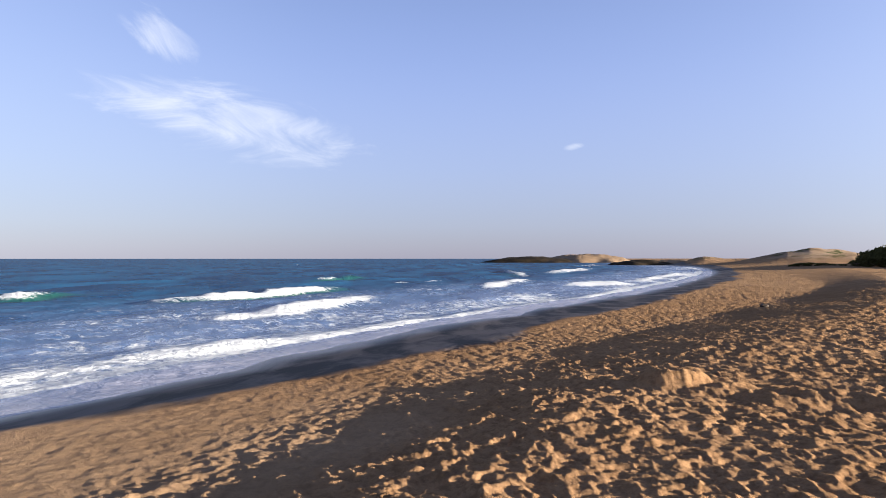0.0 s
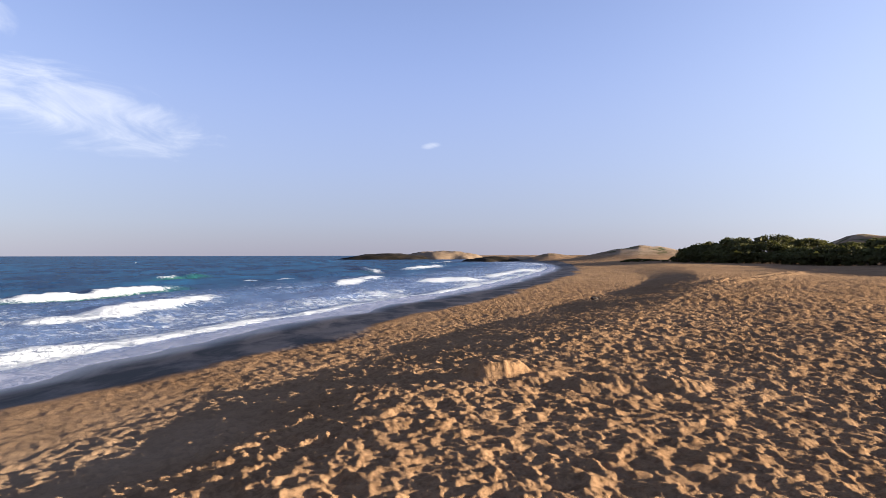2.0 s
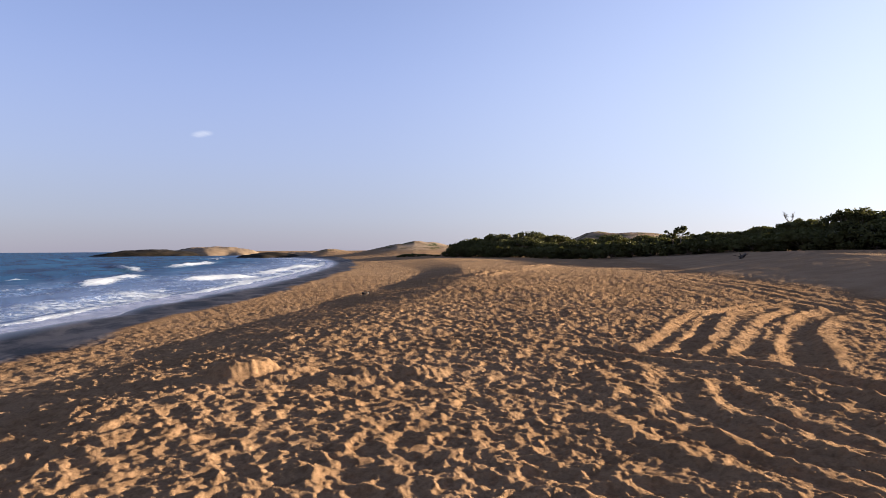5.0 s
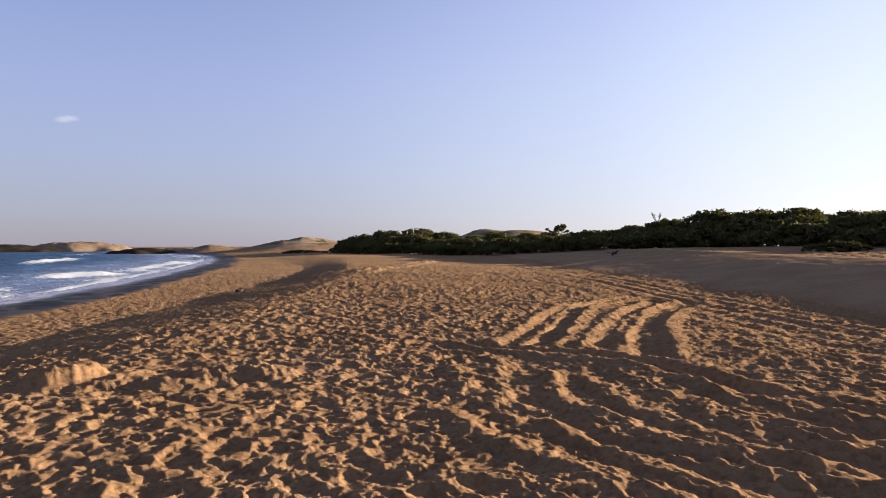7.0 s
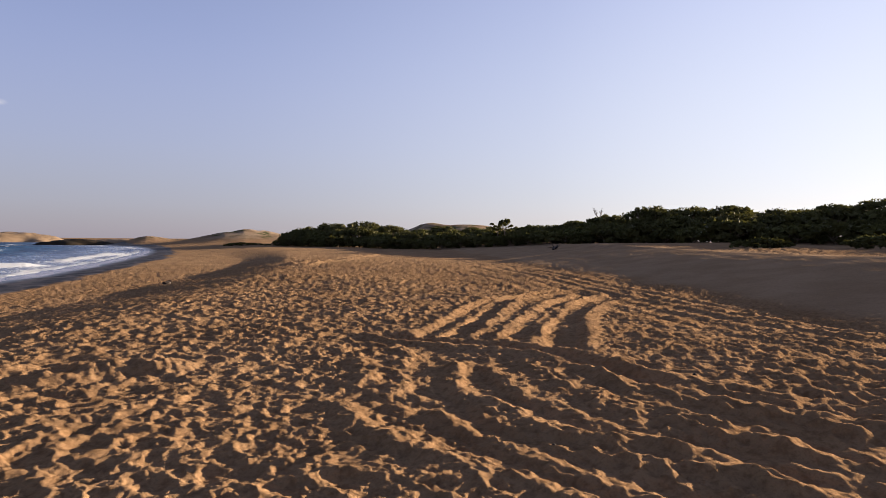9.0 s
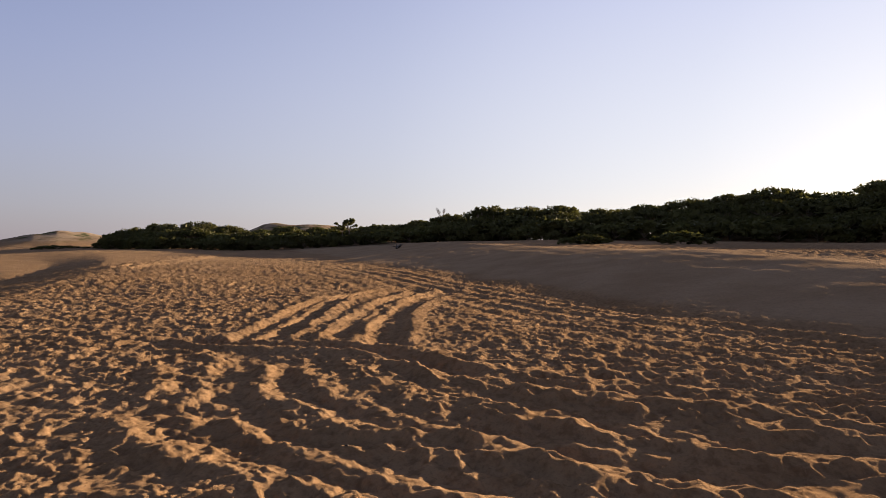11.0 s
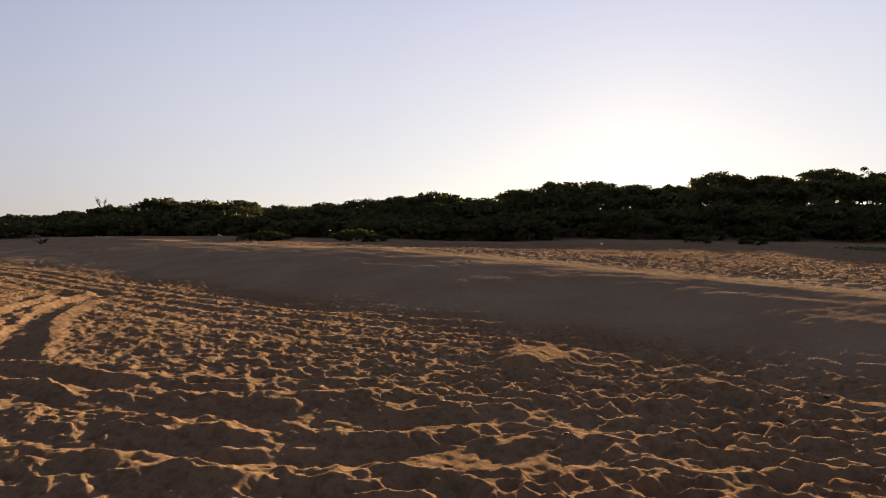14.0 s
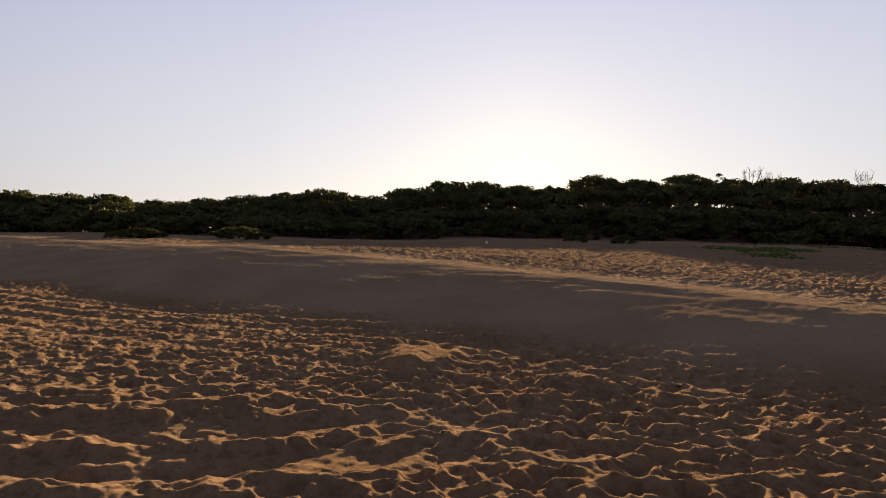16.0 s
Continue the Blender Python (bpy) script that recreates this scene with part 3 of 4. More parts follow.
    return (amount * (prints * (1 - 0.9 * trod) * (1 + 0.25 * combed + 1.0 * close + 1.2 * atop) + small * (1 - 0.3 * trod) * (1 + 0.4 * combed - 0.85 * close) + clods * (1 - 0.85 * combed) * (1 - 0.5 * trod) + combed * crestlets * (1 + 0.1 * atop)) + waves + heave + heap) * fade + rut * on_sand * (1 - ease((far - 95) / 22))


# heaps of pushed-up sand: x, y, radius, height
HEAPS = ((2.9, 8.8, 0.6, 0.10), (3.9, 8.2, 0.55, 0.13), (4.5, 7.9, 0.5, 0.13), (3.3, 8.1, 0.4, 0.08),
         (9.0, -4.3, 0.6, 0.12), (8.2, -3.6, 0.6, 0.10), (12.3, -2.2, 0.3, 0.10))


# ---- the land and the sea, each one sheet ----
def fan(rings, turns, shape):
    """A sheet of rings round a middle point; shape gives z and named values at x, y."""
    r, a = np.meshgrid(np.array(rings), np.radians(np.array(turns)), indexing="ij")
    x, y = 0.4 + r * np.sin(a), -0.5 + r * np.cos(a)
    z, values = shape(x.ravel(), y.ravel())
    co = np.stack([x.ravel(), y.ravel(), z], 1)
    n, m = len(rings), len(turns)
    i, j = np.meshgrid(np.arange(n - 1), np.arange(m), indexing="ij")
    k = (j + 1) % m
    quads = np.stack([i * m + j, i * m + k, (i + 1) * m + k, (i + 1) * m + j], -1).reshape(-1, 4)[:, ::-1]
    return co, quads, values


def sheet(name, co, quads, material, values=(), smooth=True):
    me = bpy.data.meshes.new(name)
    me.vertices.add(len(co))
    me.vertices.foreach_set("co", co.astype(np.float32).ravel())
    me.loops.add(len(quads) * 4)
    me.loops.foreach_set("vertex_index", quads.astype(np.int32).ravel())
    me.polygons.add(len(quads))
    me.polygons.foreach_set("loop_start", np.arange(0, len(quads) * 4, 4, dtype=np.int32))
    me.update(calc_edges=True)
    me.polygons.foreach_set("use_smooth", np.full(len(quads), smooth))
    for key, v in dict(values).items():
        me.attributes.new(key, "FLOAT", "POINT").data.foreach_set("value", v.astype(np.float32))
    me.materials.append(material)
    me.validate()
    return new(name, me)


def steps(*stretches):
    """Radii: from, to and growth for each stretch."""
    made = [stretches[0][0]]
    for _, end, growth in stretches:
        while made[-1] < end:
            made.append(made[-1] * growth)
    return made


FINE = list(np.arange(-40, 138, 0.138))
COARSE = list(np.arange(138, 319, 1.1))


def ground_shape(x, y):
    # the broad shape is worked out at every fourth turn and laid evenly between
    m = len(FINE) + len(COARSE)
    some = list(range(0, len(FINE), 4)) + list(range(len(FINE), m))
    left = np.searchsorted(some, np.arange(m), side="right") - 1
    right = np.minimum(left + 1, len(some) - 1)
    gap = np.maximum(np.array(some)[right] - np.array(some)[left], 1)
    w = (np.arange(m) - np.array(some)[left]) / gap
    z, dist = land(x.reshape(-1, m)[:, some].ravel(), y.reshape(-1, m)[:, some].ravel())

    def fill(v):
        v = v.reshape(-1, len(some))
        return (v[:, left] * (1 - w) + v[:, right] * w).ravel()

    z, dist = fill(z), [fill(d) for d in dist]
    shore = np.exp(-((dist[1] / 2.5) ** 2))
    z = z + relief(x, y, dist) + shore * (0.07 * ripple(x / 7.0, y / 7.0, 211) + 0.03 * ripple(x / 2.0, y / 2.0, 213))
    edge = dist[2] + 0.9 * ripple(x * 0.14, y * 0.14, 205) + 0.5 * ripple(x * 0.35, y * 0.35, 201) + 0.25 * ripple(x * 1.3, y * 1.3, 203)
    wet = 1 - ease((edge + 0.15) / 0.7)
    far = np.hypot(x, y)
    trodden = ease((far - 6) / 20) * ease(dist[2] / 2.0) * (1 - 0.7 * ease(dist[5] / 2.0) * (1 - ease(dist[6] / 2.0)))
    rocky = ease((far - 170) / 30) * ease((z - 1.2) / 1.2)
    film = wet * (1 - ease((dist[1] + 0.3 * ripple(x * 0.4, y * 0.4, 207)) / 1.6))
    # paler dune face and shore strip; far beach's lit brightness painted in by distance
    paleness = ease((dist[5] + 0.4 * ripple(x / 1.5, y / 1.5, 217) - 0.3) / 1.5) * (1 - 0.6 * ease((dist[6] - 1) / 4.0))
    return z, {"wet": wet, "rocky": rocky, "film": film, "paleness": np.maximum(np.maximum(paleness, 0.5 * ease((far - 30) / 40)), 0.9 * (1 - ease((dist[3] - 0.2) / 1.5)) * (1 - ease((y - 7.0) / 5.0))), "trodden": trodden}


RINGS = list(np.arange(0.02, 3.0, 0.05)) + steps((3.0, 3.9, 1.008), (3.9, 5.2, 1.0036), (5.2, 7.5, 1.0042), (7.5, 10.5, 1.0048), (10.5, 22, 1.0062), (22, 40, 1.0085), (40, 75, 1.015), (75, 420, 1.036), (420, 4900, 1.16))
co, quads, values = fan(RINGS, FINE + COARSE, ground_shape)
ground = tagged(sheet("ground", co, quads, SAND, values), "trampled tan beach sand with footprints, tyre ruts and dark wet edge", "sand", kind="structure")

# breaking waves: a line along each crest, its height and half its width
def breaker(points, height, thick):
    line = smooth_line(points, 2)
    thick *= 0.75
    return line, [min(1.0, 3.0 * k / (len(line) - 1), 3.0 * (1 - k / (len(line) - 1))) for k in range(len(line))], height, thick


BREAKERS = [breaker(*b) for b in (
    ([(-17.6, 35.4), (-15.0, 40.5), (-12.9, 47.4), (-10.1, 57.0)], 0.65, 1.0),
    ([(-11.4, 27.4), (-8.8, 30.2), (-7.6, 36.1), (-5.4, 43.3)], 0.5, 0.8),
    ([(-16.4, 70), (-14.4, 77.0), (-12.6, 88)], 0.7, 1.2),
    ([(-8.9, 12.6), (-7.3, 14.6), (-6.3, 16.0)], 0.16, 0.5),
    ([(-14.5, 5.5), (-11.8, 10.5), (-8.7, 17.0), (-6.7, 19.3), (-4.4, 22.1), (-1.9, 26.3), (2.9, 33.8), (8.4, 41.7), (14, 51), (23, 67)], 0.24, 0.55),
    ([(-29.5, 38.5), (-28.9, 41.5), (-29.4, 47)], 0.7, 1.2),
    ([(-3, 205), (8.4, 250), (20, 300)], 0.9, 3.0),
    ([(16.5, 108), (24.8, 129), (37, 156)], 0.7, 2.0),
    ([(13, 158), (11.4, 112), (11.6, 90)], 0.6, 1.5),
    ([(20.5, 70), (31.0, 92), (40, 104)], 0.45, 1.2),
    ([(10, 57), (13.4, 61.5), (19.7, 66)], 0.45, 1.1),
    ([(3, 55), (5, 66), (10, 80)], 0.4, 1.0),
    ([(36, 190), (48, 215), (60, 236)], 0.6, 2.2),
)]


CAPS = []
caps = random.Random(12)
while len(CAPS) < 46:
    cx, cy = caps.uniform(-120, 50), caps.uniform(35, 330)
    if -beside(np.array([cx]), np.array([cy]), WATERLINE)[0][0] > 26:
        CAPS.append((cx, cy, caps.uniform(1.2, 2.2) * (0.7 + cy / 220)))


def sea_shape(x, y):
    shore, _ = beside(x, y, WATERLINE)
    far = np.hypot(x, y)
    off = -shore
    run = x * 0.47 + y * 0.88
    swell = 0.30 * ripple(off / 7.5 + 0.6 * ripple(x / 25, y / 25, 301), run / 34.0, 303) + 0.16 * ripple(off / 2.4 + 0.5 * ripple(x / 6, y / 6, 302), run / 9.0, 305) + 0.07 * ripple(off / 0.9, run / 2.2, 307)
    z = SEA_LEVEL + swell * ease(off / 6.0) * (1 - 0.75 * ease((far - 60) / 300))
    foam = 0.53 * (1 - ease((off - 8) / 50)) * ease(off / 1.5) - 0.22 * ease((off - 22) / 40)
    foam = foam * ease((off - 1.0) / 1.2) + 0.32 * np.exp(-(((off - 0.12) / 0.16) ** 2)) + 0.42 * np.exp(-(((off - 1.9 - 0.7 * ripple(run / 4.0, off / 9, 331)) / 0.55) ** 2)) + 0.10 * np.exp(-(((off - 4) / 3.0) ** 2)) - 0.25 * (1 - ease((off - 0.3) / 1.4))
    clear = np.zeros(x.shape)
    for line, taper, height, thick in BREAKERS:
        d, v = beside(x, y, line, taper)
        v = v * (0.85 + 0.5 * ripple(run / 3.2, off / 9.0, 315))
        d = d + 0.6 * thick * ripple(x / 2.2, y / 2.2, 311) + 0.25 * thick * ripple(x / 0.7, y / 0.7, 313)
        hump = np.where(d > 0, np.exp(-((d / thick) ** 2)), np.exp(-((d / (2.6 * thick)) ** 2)))
        clear = clear + 1.2 * ease((height - 0.45) / 0.2) * np.clip(v, 0, 1) * np.exp(-(((d - 1.2 * thick) / (1.1 * thick)) ** 2)) * (1 - ease((far - 70) / 60))
        z = z + 0.62 * height * hump * np.clip(v, 0, 1.2) * (1 + 0.25 * ripple(x / 0.6, y / 0.6, 317))
        foam = foam + v * 0.62 * min(1.0, 0.72 + height) * np.where(d > 0, np.exp(-((d / (thick * 1.3)) ** 2)), np.exp(-((d / (thick * 0.7)) ** 2)))
    # small white caps farther out
    for cx, cy, length in CAPS:
        inside = np.hypot(x - cx, y - cy) < 4 * length
        u, w = (x[inside] - cx) * 0.47 + (y[inside] - cy) * 0.88, (x[inside] - cx) * 0.88 - (y[inside] - cy) * 0.47
        puff = np.exp(-((u / length) ** 2) - ((w + 0.25 * length * ripple(u / length, w / length, 321)) / (0.22 * length)) ** 2)
        foam[inside] += 0.75 * puff
        z[inside] += 0.10 * length * puff
    shoal = 1 - ease((off - 2) / 30)
    return z, {"foam": np.clip(foam, -0.4, 1.5), "shoal": shoal, "clear": np.clip(clear, 0, 1), "thin": 1 - ease((off - 0.4) / 2.0)}


co, quads, values = fan(steps((4.0, 90, 1.011), (90, 600, 1.02), (600, 4900, 1.12)), list(np.arange(-60, 42, 0.3)) + list(np.arange(42, 300, 3.0)), sea_shape)
sea = tagged(sheet("water", co, quads, SEA, values), "choppy blue sea with white breaking waves and foam", "sea", kind="structure")


# ---- building things ----
def part(name, bm, material, parent=None, label="", smooth=False):
    me = bpy.data.meshes.new(name)
    bm.to_mesh(me)
    bm.free()
    me.materials.append(material)
    if smooth:
        me.polygons.foreach_set("use_smooth", np.full(len(me.polygons), True))
    ob = new(name, me)
    if parent is not None:
        ob.parent = parent
    if label:
        ob["label"] = label
    return ob


def limb(bm, path, radii, sides=7):
    """A tapered, bent round limb along a path."""
    rings = []
    for k, p in enumerate(path):
        p = Vector(p)
        way = (Vector(path[min(k + 1, len(path) - 1)]) - Vector(path[max(k - 1, 0)])).normalized()
        side = way.orthogonal().normalized()
        up = way.cross(side)
        rings.append([bm.verts.new(p + (side * math.cos(q) + up * math.sin(q)) * radii[k]) for q in (2 * math.pi * i / sides for i in range(sides))])
    for a, b in zip(rings, rings[1:]):
        for i in range(sides):
            bm.faces.new((a[i], a[(i + 1) % sides], b[(i + 1) % sides], b[i]))
    bm.faces.new(rings[-1])
    bm.faces.new(rings[0][::-1])


def height_at(x, y):
    ax, ay = np.array([float(x)]), np.array([float(y)])
    z, dist = land(ax, ay)
    return float((z + relief(ax, ay, dist))[0])


def leaf_cloud(lobes, count, size, rng):
    """Leaves as small bent quads over the lobes' skins and a little inside them."""
    weights = np.array([l[3] ** 2 for l in lobes])
    pick = rng.choice(len(lobes), count, p=weights / weights.sum())
    lob = np.array(lobes)[pick]
    way = rng.normal(size=(count, 3))
    way /= np.linalg.norm(way, axis=1, keepdims=True)
    way[:, 2] = np.where(way[:, 2] < -0.35, -way[:, 2], way[:, 2])
    depth = lob[:, 3:4] * (1.0 - 0.4 * rng.random((count, 1)) ** 2 + 0.06 * rng.normal(size=(count, 1)))
    mid = lob[:, :3] + way * depth * np.array([1, 1, 0.8])
    a = rng.normal(size=(count, 3))
    a /= np.linalg.norm(a, axis=1, keepdims=True)
    b = np.cross(a, rng.normal(size=(count, 3)))
    b /= np.linalg.norm(b, axis=1, keepdims=True)
    s = size * (0.6 + 0.8 * rng.random((count, 1)))
    c = np.stack([mid - a * s, mid + b * s * 0.55, mid + a * s, mid - b * s * 0.55], 1)
    return c.reshape(-1, 3), np.arange(count * 4).reshape(-1, 4)


def tree(seed, tall, wide, leaves, leaf, material, label, category="tree", name="tree", stem=0.35, leaf_name="crown"):
    """A wind-shaped tree: trunk with limbs, and a crown of leaves in lobes."""
    rng = np.random.default_rng(seed)
    root = tagged(new(name), label, category)
    bm = bmesh.new()
    lobes = []
    fork = (0.1 * rng.normal(), 0.1 * rng.normal(), tall * stem)
    limb(bm, [(0, 0, -0.4), (0.1 * rng.normal(), 0.1 * rng.normal(), tall * stem * 0.5), fork], [0.032 * tall, 0.024 * tall, 0.020 * tall])
    count = 17 if tall > 3 else 9
    for k in range(count):
        # a low dome of lobes, and a skirt of them below
        ang = 2.4 * k + 0.6 * rng.random()
        r = wide * (0.24 + 0.10 * rng.random())
        reach = wide * 0.74 * math.sqrt((k + 0.3) / count)
        tip = (math.cos(ang) * reach, math.sin(ang) * reach, (tall - r * 0.8) * (1 - 0.42 * (reach / wide) ** 2) * (0.90 + 0.12 * rng.random()))
        limb(bm, [fork, (tip[0] * 0.5, tip[1] * 0.5, (fork[2] + tip[2]) * 0.52), tip], [0.014 * tall, 0.010 * tall, 0.004 * tall], 5)
        lobes.append((*tip, r))
    for k in range(count):
        ang, r = 2.4 * k + rng.random(), wide * (0.24 + 0.08 * rng.random())
        reach = wide * (0.55 + 0.25 * rng.random())
        lobes.append((math.cos(ang) * reach, math.sin(ang) * reach, r * 0.6 + tall * 0.52 * rng.random(), r))
    for _ in range(6):
        ang, reach = 6.283 * rng.random(), wide * 0.6 * math.sqrt(rng.random())
        lobes.append((math.cos(ang) * reach, math.sin(ang) * reach, tall * (0.95 - 0.36 * (reach / wide) ** 2) * (0.94 + 0.08 * rng.random()), wide * (0.08 + 0.06 * rng.random())))
    part("trunk", bm, BARK, root)
    co, quads = leaf_cloud(lobes, leaves, leaf, rng)
    inner, more = leaf_cloud([(x, y, z, r * 0.72) for x, y, z, r in lobes], leaves // 3, leaf * 2.6, rng)
    co, quads = np.concatenate([co, inner]), np.concatenate([quads, more + len(co)])
    crown = sheet(leaf_name, co, quads, material, (), False)
    crown.parent = root
    return root


# ---- clouds, far out over the sea ----
def cloud(heading, elevation, wide, high, tilt, label):
    far = 3200.0
    x, y = aim(heading, far)
    z = 1.7 + far * math.tan(radians(elevation))
    n, m = 41, 25
    u, v = np.meshgrid(np.linspace(-1, 1, n), np.linspace(-1, 1, m), indexing="ij")
    thick = np.clip(1 - (u * u + v * v), 0, 1)
    co = np.stack([u.ravel() * wide, v.ravel() * high, 60 * np.sin(u.ravel() * 2.0)], 1)
    i, j = np.meshgrid(np.arange(n - 1), np.arange(m - 1), indexing="ij")
    quads = np.stack([i * m + j, (i + 1) * m + j, (i + 1) * m + j + 1, i * m + j + 1], -1).reshape(-1, 4)
    ob = sheet("cloud", co, quads, CLOUD, {"thick": thick.ravel()})
    ob.matrix_world = pose(x, y, z, 90 + elevation, 0, -heading) @ pose(0, 0, 0, 0, 0, tilt)
    ob.visible_shadow = False
    return tagged(ob, label, "cloud", kind="structure")


cloud(-18.2, 11.9, 1020, 260, -9, "thin white feathery cirrus cloud in the blue sky")
cloud(-24.2, 18.0, 300, 150, -32, "small bright streak of white cirrus cloud")
cloud(-30, 20.6, 330, 40, 2, "faint long streak of high white cloud")
cloud(11.9, 9.9, 90, 30, 8, "tiny faint white wisp of cloud")

# ---- rocks at the headland ----
def outcrop(heading, distance, half_width, half_depth, top, material, label, seed):
    """A long low rock: a weathered hump with ledges, its foot under the water."""
    x0, y0 = aim(heading, distance)
    n, m = 61, 25
    u, v = np.meshgrid(np.linspace(-1, 1, n), np.linspace(-1, 1, m), indexing="ij")
    u, v = u.ravel(), v.ravel()
    x, y = u * half_width, v * half_depth
    q = np.hypot(u, v) * (1 + 0.25 * ripple(u * 3 + seed, v * 3, seed))
    body = (top + 2.4) * np.clip(1 - q**2.2, -0.2, 1) ** 1 * (1 + 0.10 * rough(x / 9 + seed, y / 9, 4, seed + 3))
    z = np.round(body / 0.45) * 0.45 * 0.35 + body * 0.65 - 2.4
    i, j = np.meshgrid(np.arange(n - 1), np.arange(m - 1), indexing="ij")
    quads = np.stack([i * m + j, (i + 1) * m + j, (i + 1) * m + j + 1, i * m + j + 1], -1).reshape(-1, 4)
    ob = sheet("rock_outcrop", np.stack([x, y, z], 1), quads, material)
    ob.matrix_world = pose(x0, y0, 0, 0, 0, -heading)
    return tagged(ob, label, "rock", "rocks of the headland")


outcrop(8.0, 405, 36, 20, 2.9, ROCK_DARK, "long low dark wet rock at the headland, in the surf", 3)
outcrop(12.8, 420, 36, 24, 4.6, ROCK_PALE, "low pale sandstone hump of the headland", 11)
outcrop(17.4, 262, 17, 11, 1.2, ROCK_DARK, "dark rock shelf at the water's edge below the dunes", 19)
outcrop(20.2, 275, 16, 14, 1.3, ROCK_PALE, "pale sandstone ledge joining the rocks to the beach", 27)

# ---- the wood along the dunes ----
KINDS = [tree(100 + k, 6.0, 4.2 + 0.35 * (k % 3), 1500, 0.20, LEAF_DARK if k % 3 else LEAF_OLIVE, "dark green wind-shaped coastal tree in the dune wood") for k in range(6)]
SHRUBS = [tree(200 + k, 2.2, 2.1, 750, 0.145, LEAF_OLIVE if k % 2 else LEAF_DARK, "low dense green shrub at the edge of the dune wood", "shrub", "shrub", 0.2, "foliage") for k in range(3)]
placed = set()


def stand(kind, x, y, tall, natural, turn, broad=1.0):
    z = height_at(x, y) - 0.1
    s = tall / natural
    m = pose(x, y, z, 0, 0, turn)
    if kind not in placed:
        placed.add(kind)
        ob = kind
        ob.matrix_basis = m @ Matrix.Diagonal((s * broad, s * broad, s, 1))
    else:
        keep = kind.scale.copy()
        kind.scale = (s * broad, s * broad, s)
        ob = copy_thing(kind, m)
        kind.scale = keep
    return ob


rng = random.Random(7)
for row, (back, lift) in enumerate(((4, 0.5), (13, 0.8), (24, 1.0), (33, 0.86))):
    head = 33.0 + row * 0.7
    while head < 146:
        edge = float(along(WOOD_EDGE, head))
        far = edge + back + rng.uniform(-2.5, 2.5)
        x, y = aim(head, far)
        top = 1.7 + far * math.tan(radians(float(along(SKYLINE, head))))
        base = height_at(x, y)
        full = (top - base) * 1.05
        tall = max(1.7, full * lift * (rng.uniform(0.91, 1.07) if row == 2 else rng.uniform(0.86, 1.06)))
        if head < 58 and row == 0:
            tall *= 0.9
        stand(KINDS[rng.randrange(6)], x, y, tall, 6.0, rng.uniform(0, 360), 1.3 if tall < 4 else 1.22)
        head += math.degrees(max(tall, 2.5) * rng.uniform(0.85, 1.4) / far)
for back, low, high, gap in ((0.5, 1.3, 3.0, 2.8), (9.0, 2.0, 3.4, 3.4)):
    head = 34.0
    while head < 146:
        far = float(along(WOOD_EDGE, head)) + back + rng.uniform(-2.0, 2.0)
        x, y = aim(head, far)
        stand(SHRUBS[rng.randrange(3)], x, y, rng.uniform(low, high), 2.2, rng.uniform(0, 360), 1.35)
        head += math.degrees(gap * rng.uniform(0.65, 1.35) / far)

# low scrub at the foot of the bare dune
head = 28.8
while head < 34.5:
    x, y = aim(head, 168 + rng.uniform(-6, 6))
    stand(SHRUBS[rng.randrange(3)], x, y, rng.uniform(0.5, 0.95), 2.2, rng.uniform(0, 360), 2.2)
    head += rng.uniform(0.5, 0.8)

# ---- single plants and things on the sand ----
def on_ground(head, far, up=0.0):
    x, y = aim(head, far)
    return x, y, height_at(x, y) + up


for head, far, tall, broad in ((73.4, 56, 0.75, 1.5), (74.9, 55, 0.95, 1.5), (76.0, 56, 0.7, 1.6), (81.2, 58, 0.9, 1.5), (82.6, 57, 1.25, 1.5), (84.2, 58, 0.85, 1.7), (112, 66, 0.8, 1.6), (116, 64, 0.9, 1.7)):
    x, y, z = on_ground(head, far)
    ob = stand(SHRUBS[int(head) % 3], x, y, tall, 2.2, head * 37 % 360, broad)
    tagged(ob, "low spreading shrub alone on the bare sand before the wood", "shrub")


def bare_tree(seed, tall):
    """A leafless tree: forked limbs that end in thin twigs."""
    rng = np.random.default_rng(seed)
    root = tagged(new("bare_tree"), "leafless pale grey tree standing among the green crowns", "tree")
    bm = bmesh.new()
    limb(bm, [(0, 0, -0.3), (0.1, 0.05, tall * 0.3), (0.15, 0.1, tall * 0.5)], [0.11, 0.085, 0.06])
    part("trunk", bm, BARK, root)
    for k in range(9):
        bm = bmesh.new()
        ang = 0.75 * k + rng.random()
        start = Vector((0.12, 0.08, tall * (0.34 + 0.018 * k)))
        tip = Vector((math.cos(ang) * tall * 0.26, math.sin(ang) * tall * 0.26, tall * (0.78 + 0.22 * rng.random())))
        mid = start.lerp(tip, 0.5) + Vector((math.cos(ang), math.sin(ang), -0.4)) * tall * 0.05
        limb(bm, [start, mid, tip], [0.05, 0.032, 0.015], 5)
        for _ in range(9):
            a = mid.lerp(tip, rng.random())
            b = a + Vector((rng.normal(), rng.normal(), 1.0 + 0.6 * rng.random())).normalized() * tall * (0.08 + 0.1 * rng.random())
            limb(bm, [a, a.lerp(b, 0.5) + Vector((rng.normal(), rng.normal(), 0)) * 0.05, b], [0.022, 0.016, 0.009], 4)
        part("branch", bm, BARK, root)
    return root


